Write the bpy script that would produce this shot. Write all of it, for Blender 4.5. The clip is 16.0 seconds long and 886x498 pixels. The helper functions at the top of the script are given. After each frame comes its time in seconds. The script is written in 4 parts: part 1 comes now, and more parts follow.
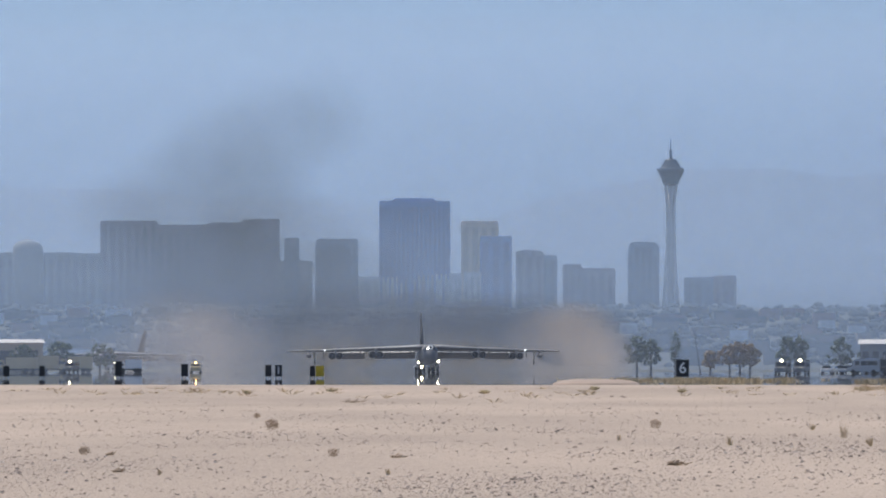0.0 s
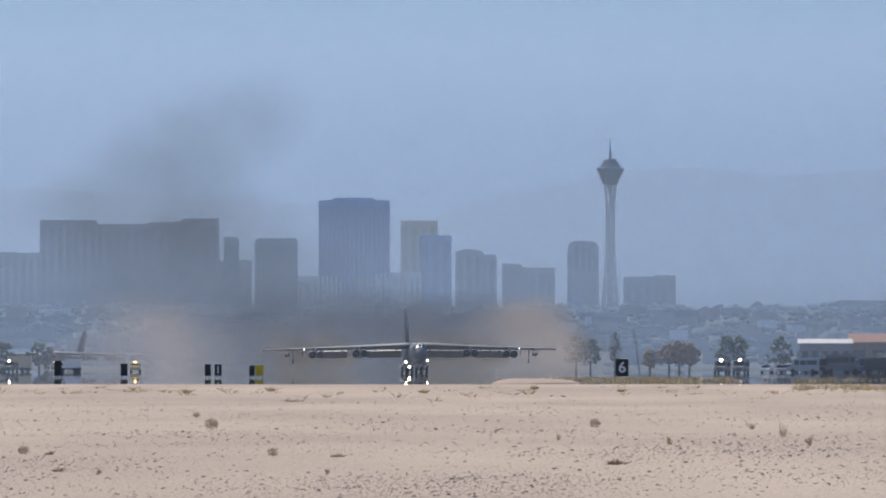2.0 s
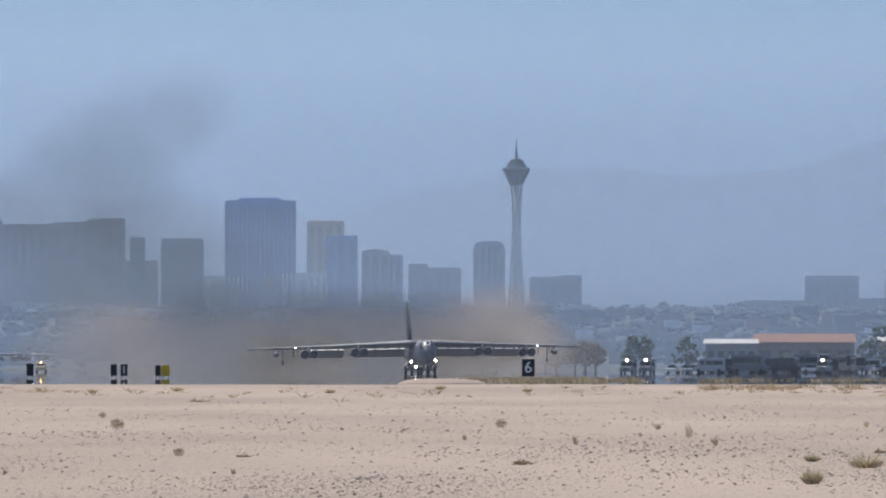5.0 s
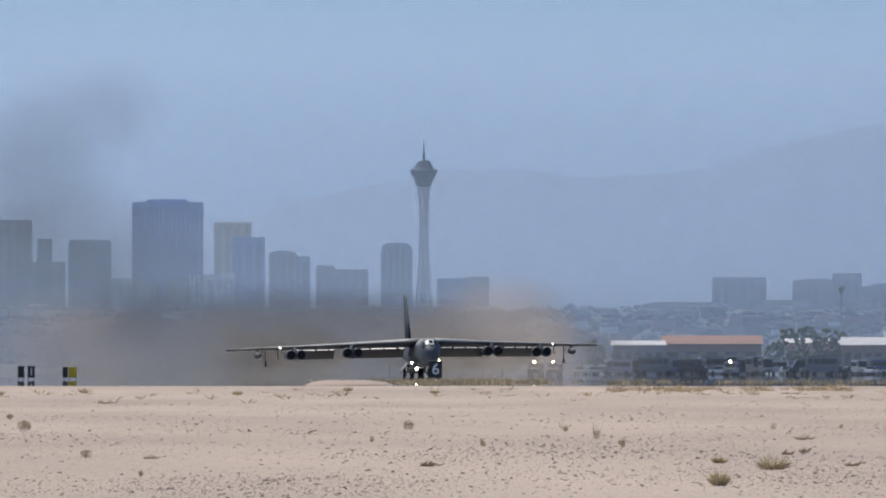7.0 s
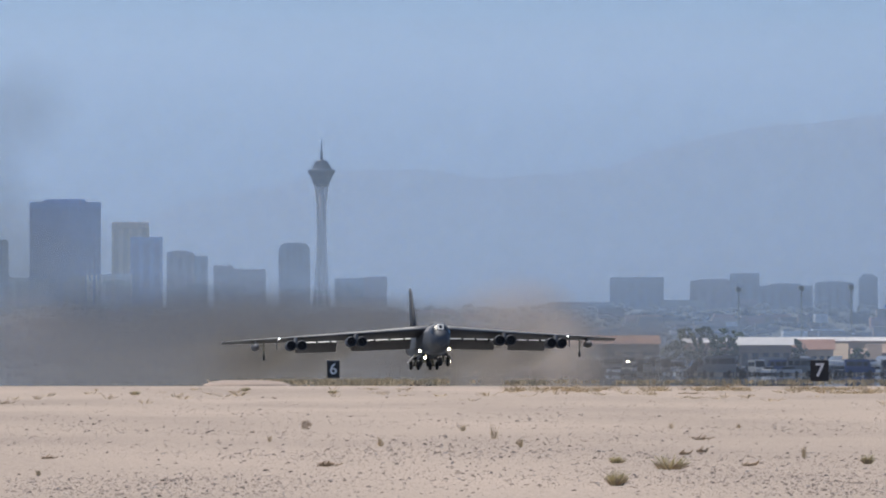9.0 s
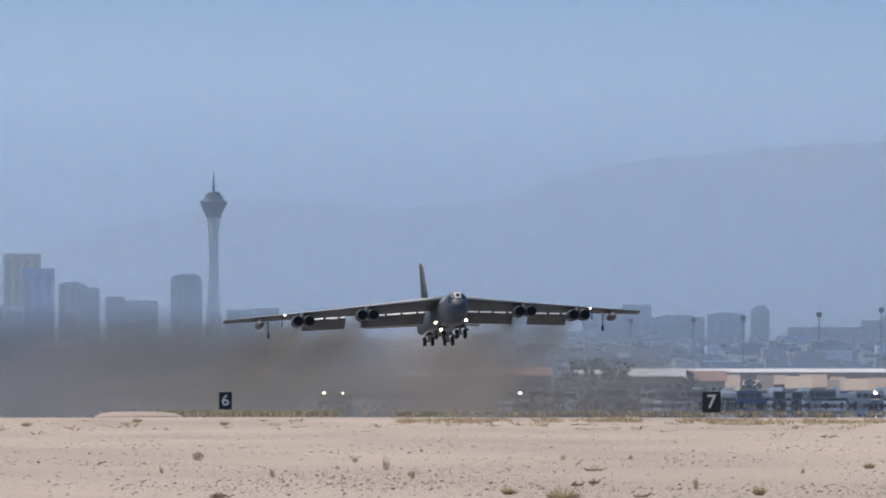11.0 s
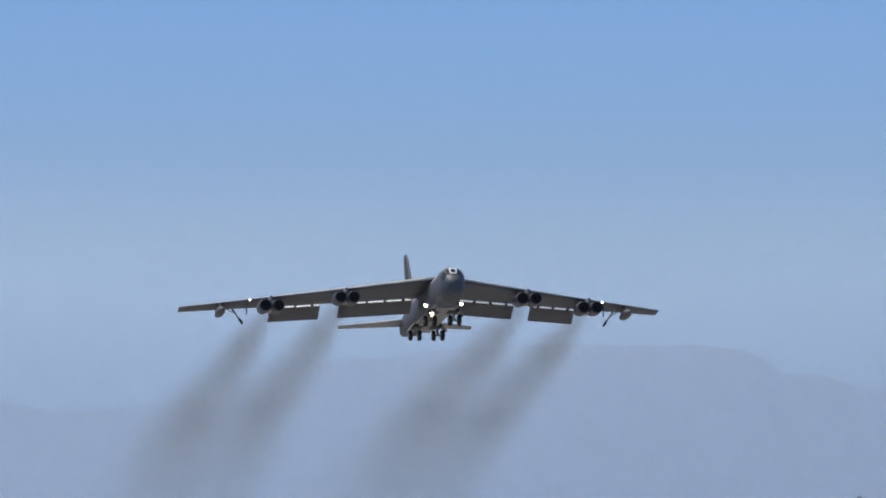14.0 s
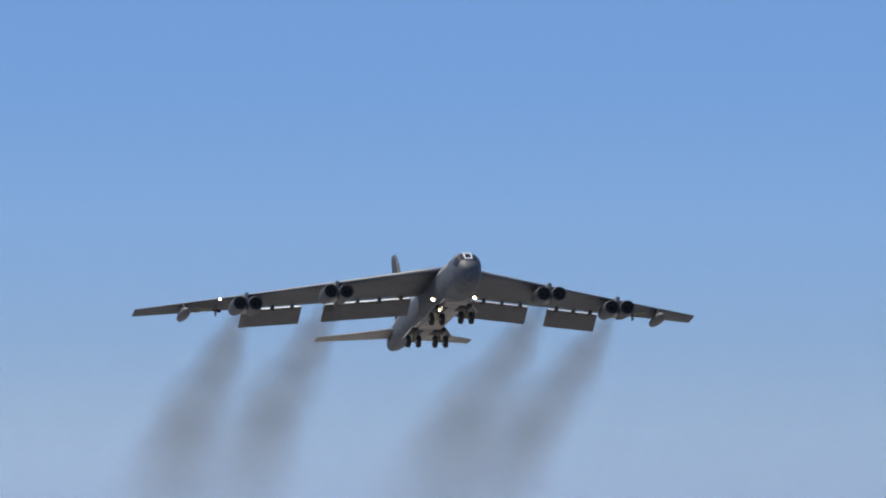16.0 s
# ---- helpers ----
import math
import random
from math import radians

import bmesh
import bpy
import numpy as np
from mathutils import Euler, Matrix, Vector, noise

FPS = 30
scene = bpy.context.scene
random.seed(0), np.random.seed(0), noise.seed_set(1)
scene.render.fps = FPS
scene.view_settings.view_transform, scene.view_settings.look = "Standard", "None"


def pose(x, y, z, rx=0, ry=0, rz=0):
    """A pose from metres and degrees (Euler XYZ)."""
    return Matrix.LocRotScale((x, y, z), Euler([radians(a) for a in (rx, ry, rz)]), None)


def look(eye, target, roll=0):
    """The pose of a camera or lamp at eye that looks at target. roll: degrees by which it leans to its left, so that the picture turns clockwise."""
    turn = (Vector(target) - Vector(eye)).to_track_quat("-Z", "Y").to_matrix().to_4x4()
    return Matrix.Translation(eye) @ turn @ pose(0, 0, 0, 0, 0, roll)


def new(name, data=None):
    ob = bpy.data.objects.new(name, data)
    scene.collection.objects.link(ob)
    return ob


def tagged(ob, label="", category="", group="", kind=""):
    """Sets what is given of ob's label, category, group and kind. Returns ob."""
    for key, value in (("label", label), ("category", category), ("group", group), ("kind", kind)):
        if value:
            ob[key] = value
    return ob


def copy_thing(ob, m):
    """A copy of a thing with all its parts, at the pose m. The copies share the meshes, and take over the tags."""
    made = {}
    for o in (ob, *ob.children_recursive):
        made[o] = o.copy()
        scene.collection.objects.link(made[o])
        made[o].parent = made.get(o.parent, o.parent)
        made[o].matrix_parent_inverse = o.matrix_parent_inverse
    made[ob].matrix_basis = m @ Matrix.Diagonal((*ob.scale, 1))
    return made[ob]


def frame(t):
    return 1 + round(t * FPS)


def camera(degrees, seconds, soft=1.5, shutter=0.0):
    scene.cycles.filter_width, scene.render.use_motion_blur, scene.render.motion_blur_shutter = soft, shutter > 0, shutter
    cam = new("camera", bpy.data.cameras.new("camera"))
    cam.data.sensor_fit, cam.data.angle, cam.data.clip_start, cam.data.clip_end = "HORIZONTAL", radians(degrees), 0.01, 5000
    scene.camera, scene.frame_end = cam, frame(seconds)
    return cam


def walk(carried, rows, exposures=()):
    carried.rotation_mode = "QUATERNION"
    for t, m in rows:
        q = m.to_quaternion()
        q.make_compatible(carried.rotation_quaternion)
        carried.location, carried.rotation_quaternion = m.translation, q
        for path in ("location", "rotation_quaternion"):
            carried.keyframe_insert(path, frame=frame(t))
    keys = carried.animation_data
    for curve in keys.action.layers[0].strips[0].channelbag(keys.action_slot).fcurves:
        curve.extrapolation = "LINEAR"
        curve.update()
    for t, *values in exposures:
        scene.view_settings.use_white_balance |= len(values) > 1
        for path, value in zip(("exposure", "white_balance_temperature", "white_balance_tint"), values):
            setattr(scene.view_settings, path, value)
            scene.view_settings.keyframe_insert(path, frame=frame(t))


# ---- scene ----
# Airfield at midday: a heavy eight-engined bomber takes off toward a long-lens camera on a tripod,
# a hazy city skyline and mountains behind. The lens is a long telephoto: 14000 / 784 half width.
cam = camera(math.degrees(2 * math.atan(784 / 14000)), 16.0, soft=2.0)
EYE = (0.0, 0.0, 1.5)
PAN = [
    (0, 1.6493, 0.8430), (0.5, 1.5224, 0.8430), (1, 1.4160, 0.8450), (1.5, 1.3096, 0.8389), (2, 1.2114, 0.8389),
    (2.5, 1.0763, 0.8389), (3, 0.9331, 0.8330), (3.5, 0.8349, 0.8389), (6, 0.2333, 0.8389), (6.5, 0.0450, 0.8389),
    (7, -0.1391, 0.8512), (7.5, -0.3076, 0.8603), (8, -0.4970, 0.8444), (8.5, -0.6834, 0.8354), (8.7, -0.7694, 0.8393),
    (10.8, -1.5306, 1.0394), (11, -1.6616, 1.0783), (11.5, -1.9562, 1.2297), (12, -2.3082, 1.3934), (12.5, -2.6765, 1.5694),
    (13, -3.0653, 1.9091), (13.5, -3.5154, 2.2160), (14, -3.9452, 2.5393), (14.5, -4.3626, 2.8790), (15, -4.7432, 3.2064),
    (15.5, -5.1524, 3.5502), (16, -5.5822, 3.8694),
]
ROLL = 0.0
walk(cam, [(t, pose(*EYE, 90 + pitch, ROLL, yaw)) for t, yaw, pitch in PAN])

# ---- light ----
SUN_EL, SUN_AZ = 58.0, -38.0            # azimuth from the view axis (+y) toward +x
world = bpy.data.worlds.new("world")
scene.world = world
world.use_nodes = True
wn, wl = world.node_tree.nodes, world.node_tree.links
sky = wn.new("ShaderNodeTexSky")
sky.sky_type = "NISHITA"
sky.sun_disc = False
sky.sun_elevation = radians(SUN_EL)
sky.sun_rotation = radians(SUN_AZ)
sky.altitude = 600
sky.air_density, sky.dust_density, sky.ozone_density = 1.0, 1.2, 2.5
wn["Background"].inputs["Strength"].default_value = 0.085
wl.new(sky.outputs["Color"], wn["Background"].inputs["Color"])
# dusty air thickens toward the horizon and hides the clear sky there
wtc, wsep, wramp, wfade, wdust, wmix = (wn.new("ShaderNode" + k) for k in ("TexCoord", "SeparateXYZ", "ValToRGB", "MapRange", "Background", "MixShader"))
wl.new(wtc.outputs["Generated"], wsep.inputs[0])
wl.new(wsep.outputs["Z"], wramp.inputs["Fac"])
stops = [(0.0, (0.23, 0.31, 0.45)), (0.03, (0.213, 0.307, 0.452)), (0.042, (0.206, 0.316, 0.475)), (0.0705, (0.18, 0.32, 0.565)), (0.0886, (0.142, 0.283, 0.56)), (0.155, (0.105, 0.233, 0.51))]
for i, (at, col) in enumerate(stops):
    e = wramp.color_ramp.elements[i] if i < 2 else wramp.color_ramp.elements.new(at)
    e.position, e.color = at, (*col, 1)
wl.new(wramp.outputs["Color"], wdust.inputs["Color"])
wfade.interpolation_type = "SMOOTHSTEP"
wfade.inputs["From Min"].default_value, wfade.inputs["From Max"].default_value = 0.12, 0.45
wl.new(wsep.outputs["Z"], wfade.inputs["Value"])
wl.new(wfade.outputs["Result"], wmix.inputs["Fac"])
wl.new(wdust.outputs[0], wmix.inputs[1]), wl.new(wn["Background"].outputs[0], wmix.inputs[2])
wl.new(wmix.outputs[0], wn["World Output"].inputs["Surface"])
sun = new("sun", bpy.data.lights.new("sun", "SUN"))
sun.data.energy, sun.data.angle, sun.data.color = 3.2, radians(0.6), (1.0, 0.94, 0.86)
sx, sy, sz = (math.sin(radians(SUN_AZ)) * math.cos(radians(SUN_EL)), math.cos(radians(SUN_AZ)) * math.cos(radians(SUN_EL)), math.sin(radians(SUN_EL)))
sun.matrix_world = look((sx * 200, sy * 200, sz * 200), (0, 0, 0))
scene.view_settings.exposure = 0.3
scene.cycles.transparent_max_bounces = 64


# ---- materials ----
def mat(name, color, rough=0.7, metal=0.0, vary=0.15, scale=1.0, fine=12.0, bump=0.0, tint=None, stretch=(1, 1, 1)):
    """A surface with stains at one scale and grain at another."""
    m = bpy.data.materials.new(name)
    m.use_nodes = True
    n, l = m.node_tree.nodes, m.node_tree.links
    b = n["Principled BSDF"]
    b.inputs["Roughness"].default_value, b.inputs["Metallic"].default_value = rough, metal
    tc, mp = n.new("ShaderNodeTexCoord"), n.new("ShaderNodeMapping")
    mp.inputs["Scale"].default_value = stretch
    l.new(tc.outputs["Object"], mp.inputs["Vector"])
    big, small = n.new("ShaderNodeTexNoise"), n.new("ShaderNodeTexNoise")
    for tex, s in ((big, scale), (small, fine)):
        tex.inputs["Scale"].default_value, tex.inputs["Detail"].default_value = s, 4
        l.new(mp.outputs["Vector"], tex.inputs["Vector"])
    add = n.new("ShaderNodeMath")
    add.operation = "ADD"
    l.new(big.outputs["Fac"], add.inputs[0]), l.new(small.outputs["Fac"], add.inputs[1])
    ramp = n.new("ShaderNodeMapRange")
    ramp.inputs["From Min"].default_value, ramp.inputs["From Max"].default_value = 0.6, 1.4
    l.new(add.outputs[0], ramp.inputs["Value"])
    mix = n.new("ShaderNodeMix")
    mix.data_type = "RGBA"
    other = tint or tuple(c * (1 + vary) for c in color)
    mix.inputs["A"].default_value = (*[c * (1 - vary) for c in color], 1)
    mix.inputs["B"].default_value = (*other, 1)
    l.new(ramp.outputs["Result"], mix.inputs["Factor"]), l.new(mix.outputs["Result"], b.inputs["Base Color"])
    if bump:
        bp = n.new("ShaderNodeBump")
        bp.inputs["Strength"].default_value, bp.inputs["Distance"].default_value = bump, 0.05
        l.new(add.outputs[0], bp.inputs["Height"]), l.new(bp.outputs["Normal"], b.inputs["Normal"])
    return m


def lamp_mat(name, color, strength):
    m = bpy.data.materials.new(name)
    m.use_nodes = True
    b = m.node_tree.nodes["Principled BSDF"]
    b.inputs["Base Color"].default_value = (*color, 1)
    b.inputs["Emission Color"].default_value = (*color, 1)
    b.inputs["Emission Strength"].default_value = strength
    return m


def airborne(name, color, density, scale, low=0.35, high=0.65, floor=0.35):
    """Drifting particles: thin, lit by sun and sky from either side, densest where the mesh says so."""
    m = bpy.data.materials.new(name)
    m.use_nodes = True
    n, l = m.node_tree.nodes, m.node_tree.links
    n.remove(n["Principled BSDF"])
    out = n["Material Output"]
    att = n.new("ShaderNodeAttribute")
    att.attribute_name = "soft"
    tc, tex, rng = n.new("ShaderNodeTexCoord"), n.new("ShaderNodeTexNoise"), n.new("ShaderNodeMapRange")
    tex.inputs["Scale"].default_value, tex.inputs["Detail"].default_value = scale, 3
    rng.interpolation_type = "SMOOTHSTEP"
    rng.inputs["From Min"].default_value, rng.inputs["From Max"].default_value = low, high
    rng.inputs["To Min"].default_value = floor
    l.new(tc.outputs["Object"], tex.inputs["Vector"]), l.new(tex.outputs["Fac"], rng.inputs["Value"])
    a, b = n.new("ShaderNodeMath"), n.new("ShaderNodeMath")
    a.operation = b.operation = "MULTIPLY"
    b.inputs[1].default_value = density
    l.new(att.outputs["Fac"], a.inputs[0]), l.new(rng.outputs["Result"], a.inputs[1]), l.new(a.outputs[0], b.inputs[0])
    dif, tra, half, clear, mix = (n.new("ShaderNodeBsdf" + k) if k in ("Diffuse", "Translucent", "Transparent") else n.new("ShaderNodeMixShader") for k in ("Diffuse", "Translucent", "h", "Transparent", "m"))
    dif.inputs["Color"].default_value = tra.inputs["Color"].default_value = (*color, 1)
    half.inputs["Fac"].default_value = 0.85
    l.new(dif.outputs[0], half.inputs[1]), l.new(tra.outputs[0], half.inputs[2])
    l.new(b.outputs[0], mix.inputs["Fac"]), l.new(clear.outputs[0], mix.inputs[1]), l.new(half.outputs[0], mix.inputs[2])
    l.new(mix.outputs[0], out.inputs["Surface"])
    return m


M = dict(
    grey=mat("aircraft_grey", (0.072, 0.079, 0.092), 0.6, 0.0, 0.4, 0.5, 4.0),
    # paler grey for the underside: light bounced off the ground put into the colour
    belly_lit=mat("aircraft_grey_bounce_lit", (0.30, 0.285, 0.27), 0.65, 0.0, 0.32, 0.5, 3.5),
    flap=mat("flap_grey", (0.10, 0.10, 0.108), 0.65, 0.0, 0.22, 0.4, 3.0),
    fin=mat("fin_dark_grey", (0.03, 0.034, 0.042), 0.65, 0.0, 0.2, 0.4, 3.0),
    dark=mat("intake_black", (0.012, 0.012, 0.013), 0.6, 0.2, 0.2, 2, 10),
    metal=mat("bare_metal", (0.45, 0.44, 0.42), 0.35, 0.8, 0.15, 1, 8),
    glass=mat("cockpit_glass", (0.01, 0.012, 0.015), 0.06, 0.0, 0.1, 1, 5),
    white=mat("white_paint", (0.78, 0.78, 0.76), 0.5, 0.0, 0.08, 1, 8),
    tyre=mat("tyre_rubber", (0.018, 0.018, 0.018), 0.8, 0.0, 0.2, 3, 15),
    gearbay=mat("gear_primer", (0.30, 0.27, 0.17), 0.6, 0.0, 0.2, 1.5, 8),
    # lamp also colours the glowing balls that stand in for windscreen glints
    lamp=lamp_mat("landing_light_and_glint_glow", (1.0, 0.86, 0.56), 20.0),
    lampw=lamp_mat("wing_light_glow", (0.95, 0.97, 1.0), 8.0),
    amber=lamp_mat("amber_glint_glow", (1.0, 0.58, 0.2), 7.0),
    black=mat("sign_black", (0.015, 0.015, 0.017), 0.5, 0.0, 0.2, 2, 10),
    yellow=mat("sign_yellow", (0.62, 0.42, 0.03), 0.55, 0.0, 0.12, 2, 10),
)


# ---- mesh helpers ----
def mesh(name, bm, material, smooth=False):
    me = bpy.data.meshes.new(name)
    bm.normal_update()
    bm.to_mesh(me)
    bm.free()
    for mt in material if isinstance(material, (list, tuple)) else [material]:
        me.materials.append(mt)
    if smooth:
        for p in me.polygons:
            p.use_smooth = True
    return me


def part(name, bm, material, parent, label="", smooth=False):
    ob = new(name, mesh(name, bm, material, smooth))
    ob.parent = parent
    if label:
        ob["label"] = label
    return ob


def thing(name, label, category, group="", kind="", at=None):
    ob = new(name)
    tagged(ob, label, category, group, kind)
    if at is not None:
        ob.matrix_basis = at
    return ob


def solo(name, bm, material, label, category, group="", kind="", at=None, smooth=False):
    ob = new(name, mesh(name, bm, material, smooth))
    tagged(ob, label, category, group, kind)
    if at is not None:
        ob.matrix_basis = at
    return ob


def box(bm, x0, x1, y0, y1, z0, z1, bevel=0.0, top=(1.0, 1.0)):
    """A block; top narrows its upper face."""
    cx, cy = (x0 + x1) / 2, (y0 + y1) / 2
    vs = []
    for z, (kx, ky) in ((z0, (1, 1)), (z1, top)):
        for x, y in ((x0, y0), (x1, y0), (x1, y1), (x0, y1)):
            vs.append(bm.verts.new((cx + (x - cx) * kx, cy + (y - cy) * ky, z)))
    fs = [bm.faces.new([vs[i] for i in f]) for f in ((3, 2, 1, 0), (4, 5, 6, 7), (0, 1, 5, 4), (1, 2, 6, 5), (2, 3, 7, 6), (3, 0, 4, 7))]
    if bevel:
        es = {e for f in fs for e in f.edges}
        bmesh.ops.bevel(bm, geom=list(es), offset=bevel, segments=2, affect="EDGES")
    return bm


def loft(bm, rings, caps=True):
    """A skin over closed rings of equal length."""
    vs = [[bm.verts.new(p) for p in r] for r in rings]
    k = len(rings[0])
    for a, b in zip(vs, vs[1:]):
        for i in range(k):
            bm.faces.new((a[i], a[(i + 1) % k], b[(i + 1) % k], b[i]))
    if caps:
        bm.faces.new(vs[0][::-1]), bm.faces.new(vs[-1])
    return bm


def ring(cx, cy, cz, rx, rz, n=20, power=1.0):
    """A ring in the x-z plane; power below 1 squares it off."""
    out = []
    for i in range(n):
        a = 2 * math.pi * i / n
        c, s = math.cos(a), math.sin(a)
        out.append((cx + rx * math.copysign(abs(c) ** power, c), cy, cz + rz * math.copysign(abs(s) ** power, s)))
    return out


def tube(bm, a, b, ra, rb=None, n=10):
    """A round bar from a to b."""
    a, b = Vector(a), Vector(b)
    rb = ra if rb is None else rb
    q = (b - a).to_track_quat("Z", "Y")
    rings = [[tuple(p + q @ Vector((r * math.cos(2 * math.pi * i / n), r * math.sin(2 * math.pi * i / n), 0))) for i in range(n)] for p, r in ((a, ra), (b, rb))]
    return loft(bm, rings)


def ball(bm, c, rx, ry, rz, u=12, v=8):
    m = Matrix.Translation(c) @ Matrix.Diagonal((rx, ry, rz, 1))
    bmesh.ops.create_uvsphere(bm, u_segments=u, v_segments=v, radius=1.0, matrix=m)
    return bm


def B():
    return bmesh.new()


# ---- ground ----
def ground_z(x, y):
    """Low gravel crest before the runway; beyond the airfield the valley floor climbs toward the city."""
    d = math.hypot(x, y)
    z = 0.35 * max(0.0, 1 - abs(d - 450) / 130) ** 0.7 if 320 < d < 580 else 0.0
    if d < 560:
        z += 0.05 * noise.noise((x * 0.03, y * 0.012, 0)) + 0.03 * noise.noise((x * 0.12, y * 0.05, 3))
    if d > 2600:
        z += 30.0 * (min(d - 2600, 1300) / 1300) ** 1.05
    return z


def desert():
    m = mat("desert_gravel", (0.425, 0.336, 0.266), 0.95, 0.0, 0.38, 0.07, 22.0, 0.8, stretch=(1, 0.2, 1))
    n, l = m.node_tree.nodes, m.node_tree.links
    # the open gravel ends at the airfield's far side; scrub and town ground beyond
    geo, sep, rng, mix = (n.new("ShaderNode" + k) for k in ("TexCoord", "SeparateXYZ", "MapRange", "Mix"))
    mix.data_type = "RGBA"
    l.new(geo.outputs["Object"], sep.inputs[0]), l.new(sep.outputs["Y"], rng.inputs["Value"])
    rng.inputs["From Min"].default_value, rng.inputs["From Max"].default_value = 1500, 1900
    b = n["Principled BSDF"]
    l.new(b.inputs["Base Color"].links[0].from_socket, mix.inputs["A"])
    mix.inputs["B"].default_value = (0.07, 0.075, 0.06, 1)
    l.new(rng.outputs["Result"], mix.inputs["Factor"]), l.new(mix.outputs["Result"], b.inputs["Base Color"])
    bm = B()
    rows = [-400, -100, 0, 30, 60] + [60 + 6 * i for i in range(1, 84)] + [570, 600, 700, 850, 1000, 1200, 1500, 1900] + [2000 + 150 * i for i in range(1, 20)]
    grid = []
    for y in rows:
        r = max(200.0, abs(y) * 0.55)
        grid.append([bm.verts.new((r * (2 * i / 60 - 1), y, ground_z(r * (2 * i / 60 - 1), y))) for i in range(61)])
    for a, b in zip(grid, grid[1:]):
        for i in range(60):
            bm.faces.new((a[i], a[i + 1], b[i + 1], b[i]))
    return solo("ground", bm, m, "pale pinkish desert gravel with fine stones", "ground", kind="structure", smooth=True)


desert()
RUN_X, RUN_S = 135.0, -0.1146            # the centre line: x = RUN_X + RUN_S * y


def strip(name, off0, off1, y0, y1, z, material, label):
    bm = B()
    a = [bm.verts.new((RUN_X + RUN_S * y + o, y, z)) for y, o in ((y0, off0), (y0, off1), (y1, off1), (y1, off0))]
    bm.faces.new(a)
    return solo(name, bm, material, label, "runway", kind="structure")


# near-mirror concrete; taxiway and apron spread over desert to reflect like a mirage
asphalt = mat("concrete_mirage_mirror", (0.27, 0.255, 0.235), 0.012, 0.0, 0.2, 0.02, 0.5, stretch=(1, 0.1, 1))
strip("runway", -30, 30, 590, 1890, 0.034, asphalt, "pale concrete runway shimmering in the heat")
strip("taxiway", -300, -75, 600, 1890, 0.026, asphalt, "pale concrete taxiway widened as a mirror for the mirage")
strip("apron", -75, 600, 600, 1890, 0.026, asphalt, "pale concrete apron widened as a mirror for the mirage")


# ---- the bomber ----
# Local axes: nose toward -y, x across the span, z up from the wheels; the origin lies 20 m behind the nose.
def fuselage_ring(y):
    """Half width, half height and centre height along the body, y from the nose."""
    keys = [(0, 0.25, 0.3, 3.3), (0.4, 0.8, 0.8, 3.4), (1.2, 1.2, 1.3, 3.55), (2.2, 1.42, 1.75, 3.75), (3.6, 1.52, 2.0, 3.75), (6, 1.58, 2.0, 3.7), (20, 1.6, 2.0, 3.7),
            (31, 1.55, 1.9, 3.7), (38, 1.2, 1.55, 3.8), (44, 0.9, 1.25, 3.8), (47, 0.7, 1.0, 3.75), (48.5, 0.35, 0.5, 3.6)]
    for a, b in zip(keys, keys[1:]):
        if y <= b[0]:
            f = (y - a[0]) / (b[0] - a[0])
            return [p + (q - p) * f for p, q in zip(a[1:], b[1:])]
    return keys[-1][1:]


def airfoil(x, le, chord, z, thick, drop=0.0, n=9):
    """A closed wing section at span x."""
    up = [(x, le + chord * c - 20, z + thick * chord * 2.2 * (math.sqrt(c) * (1 - c) + 0.15 * c * (1 - c)) - drop * c) for c in [(i / n) ** 1.6 for i in range(n + 1)]]
    dn = [(x, le + chord * c - 20, z - thick * chord * 0.9 * math.sqrt(c) * (1 - c) - drop * c - 0.03) for c in [(i / n) ** 1.6 for i in range(n - 1, 0, -1)]]
    return up + dn


def wing_at(x):
    f = max(0.0, (abs(x) - 1.4) / 26.8)
    le, te = 10.5 + f * 21.8, 21.6 + f * 13.9
    return le, te - le, 5.05 - 0.8 * f ** 0.9


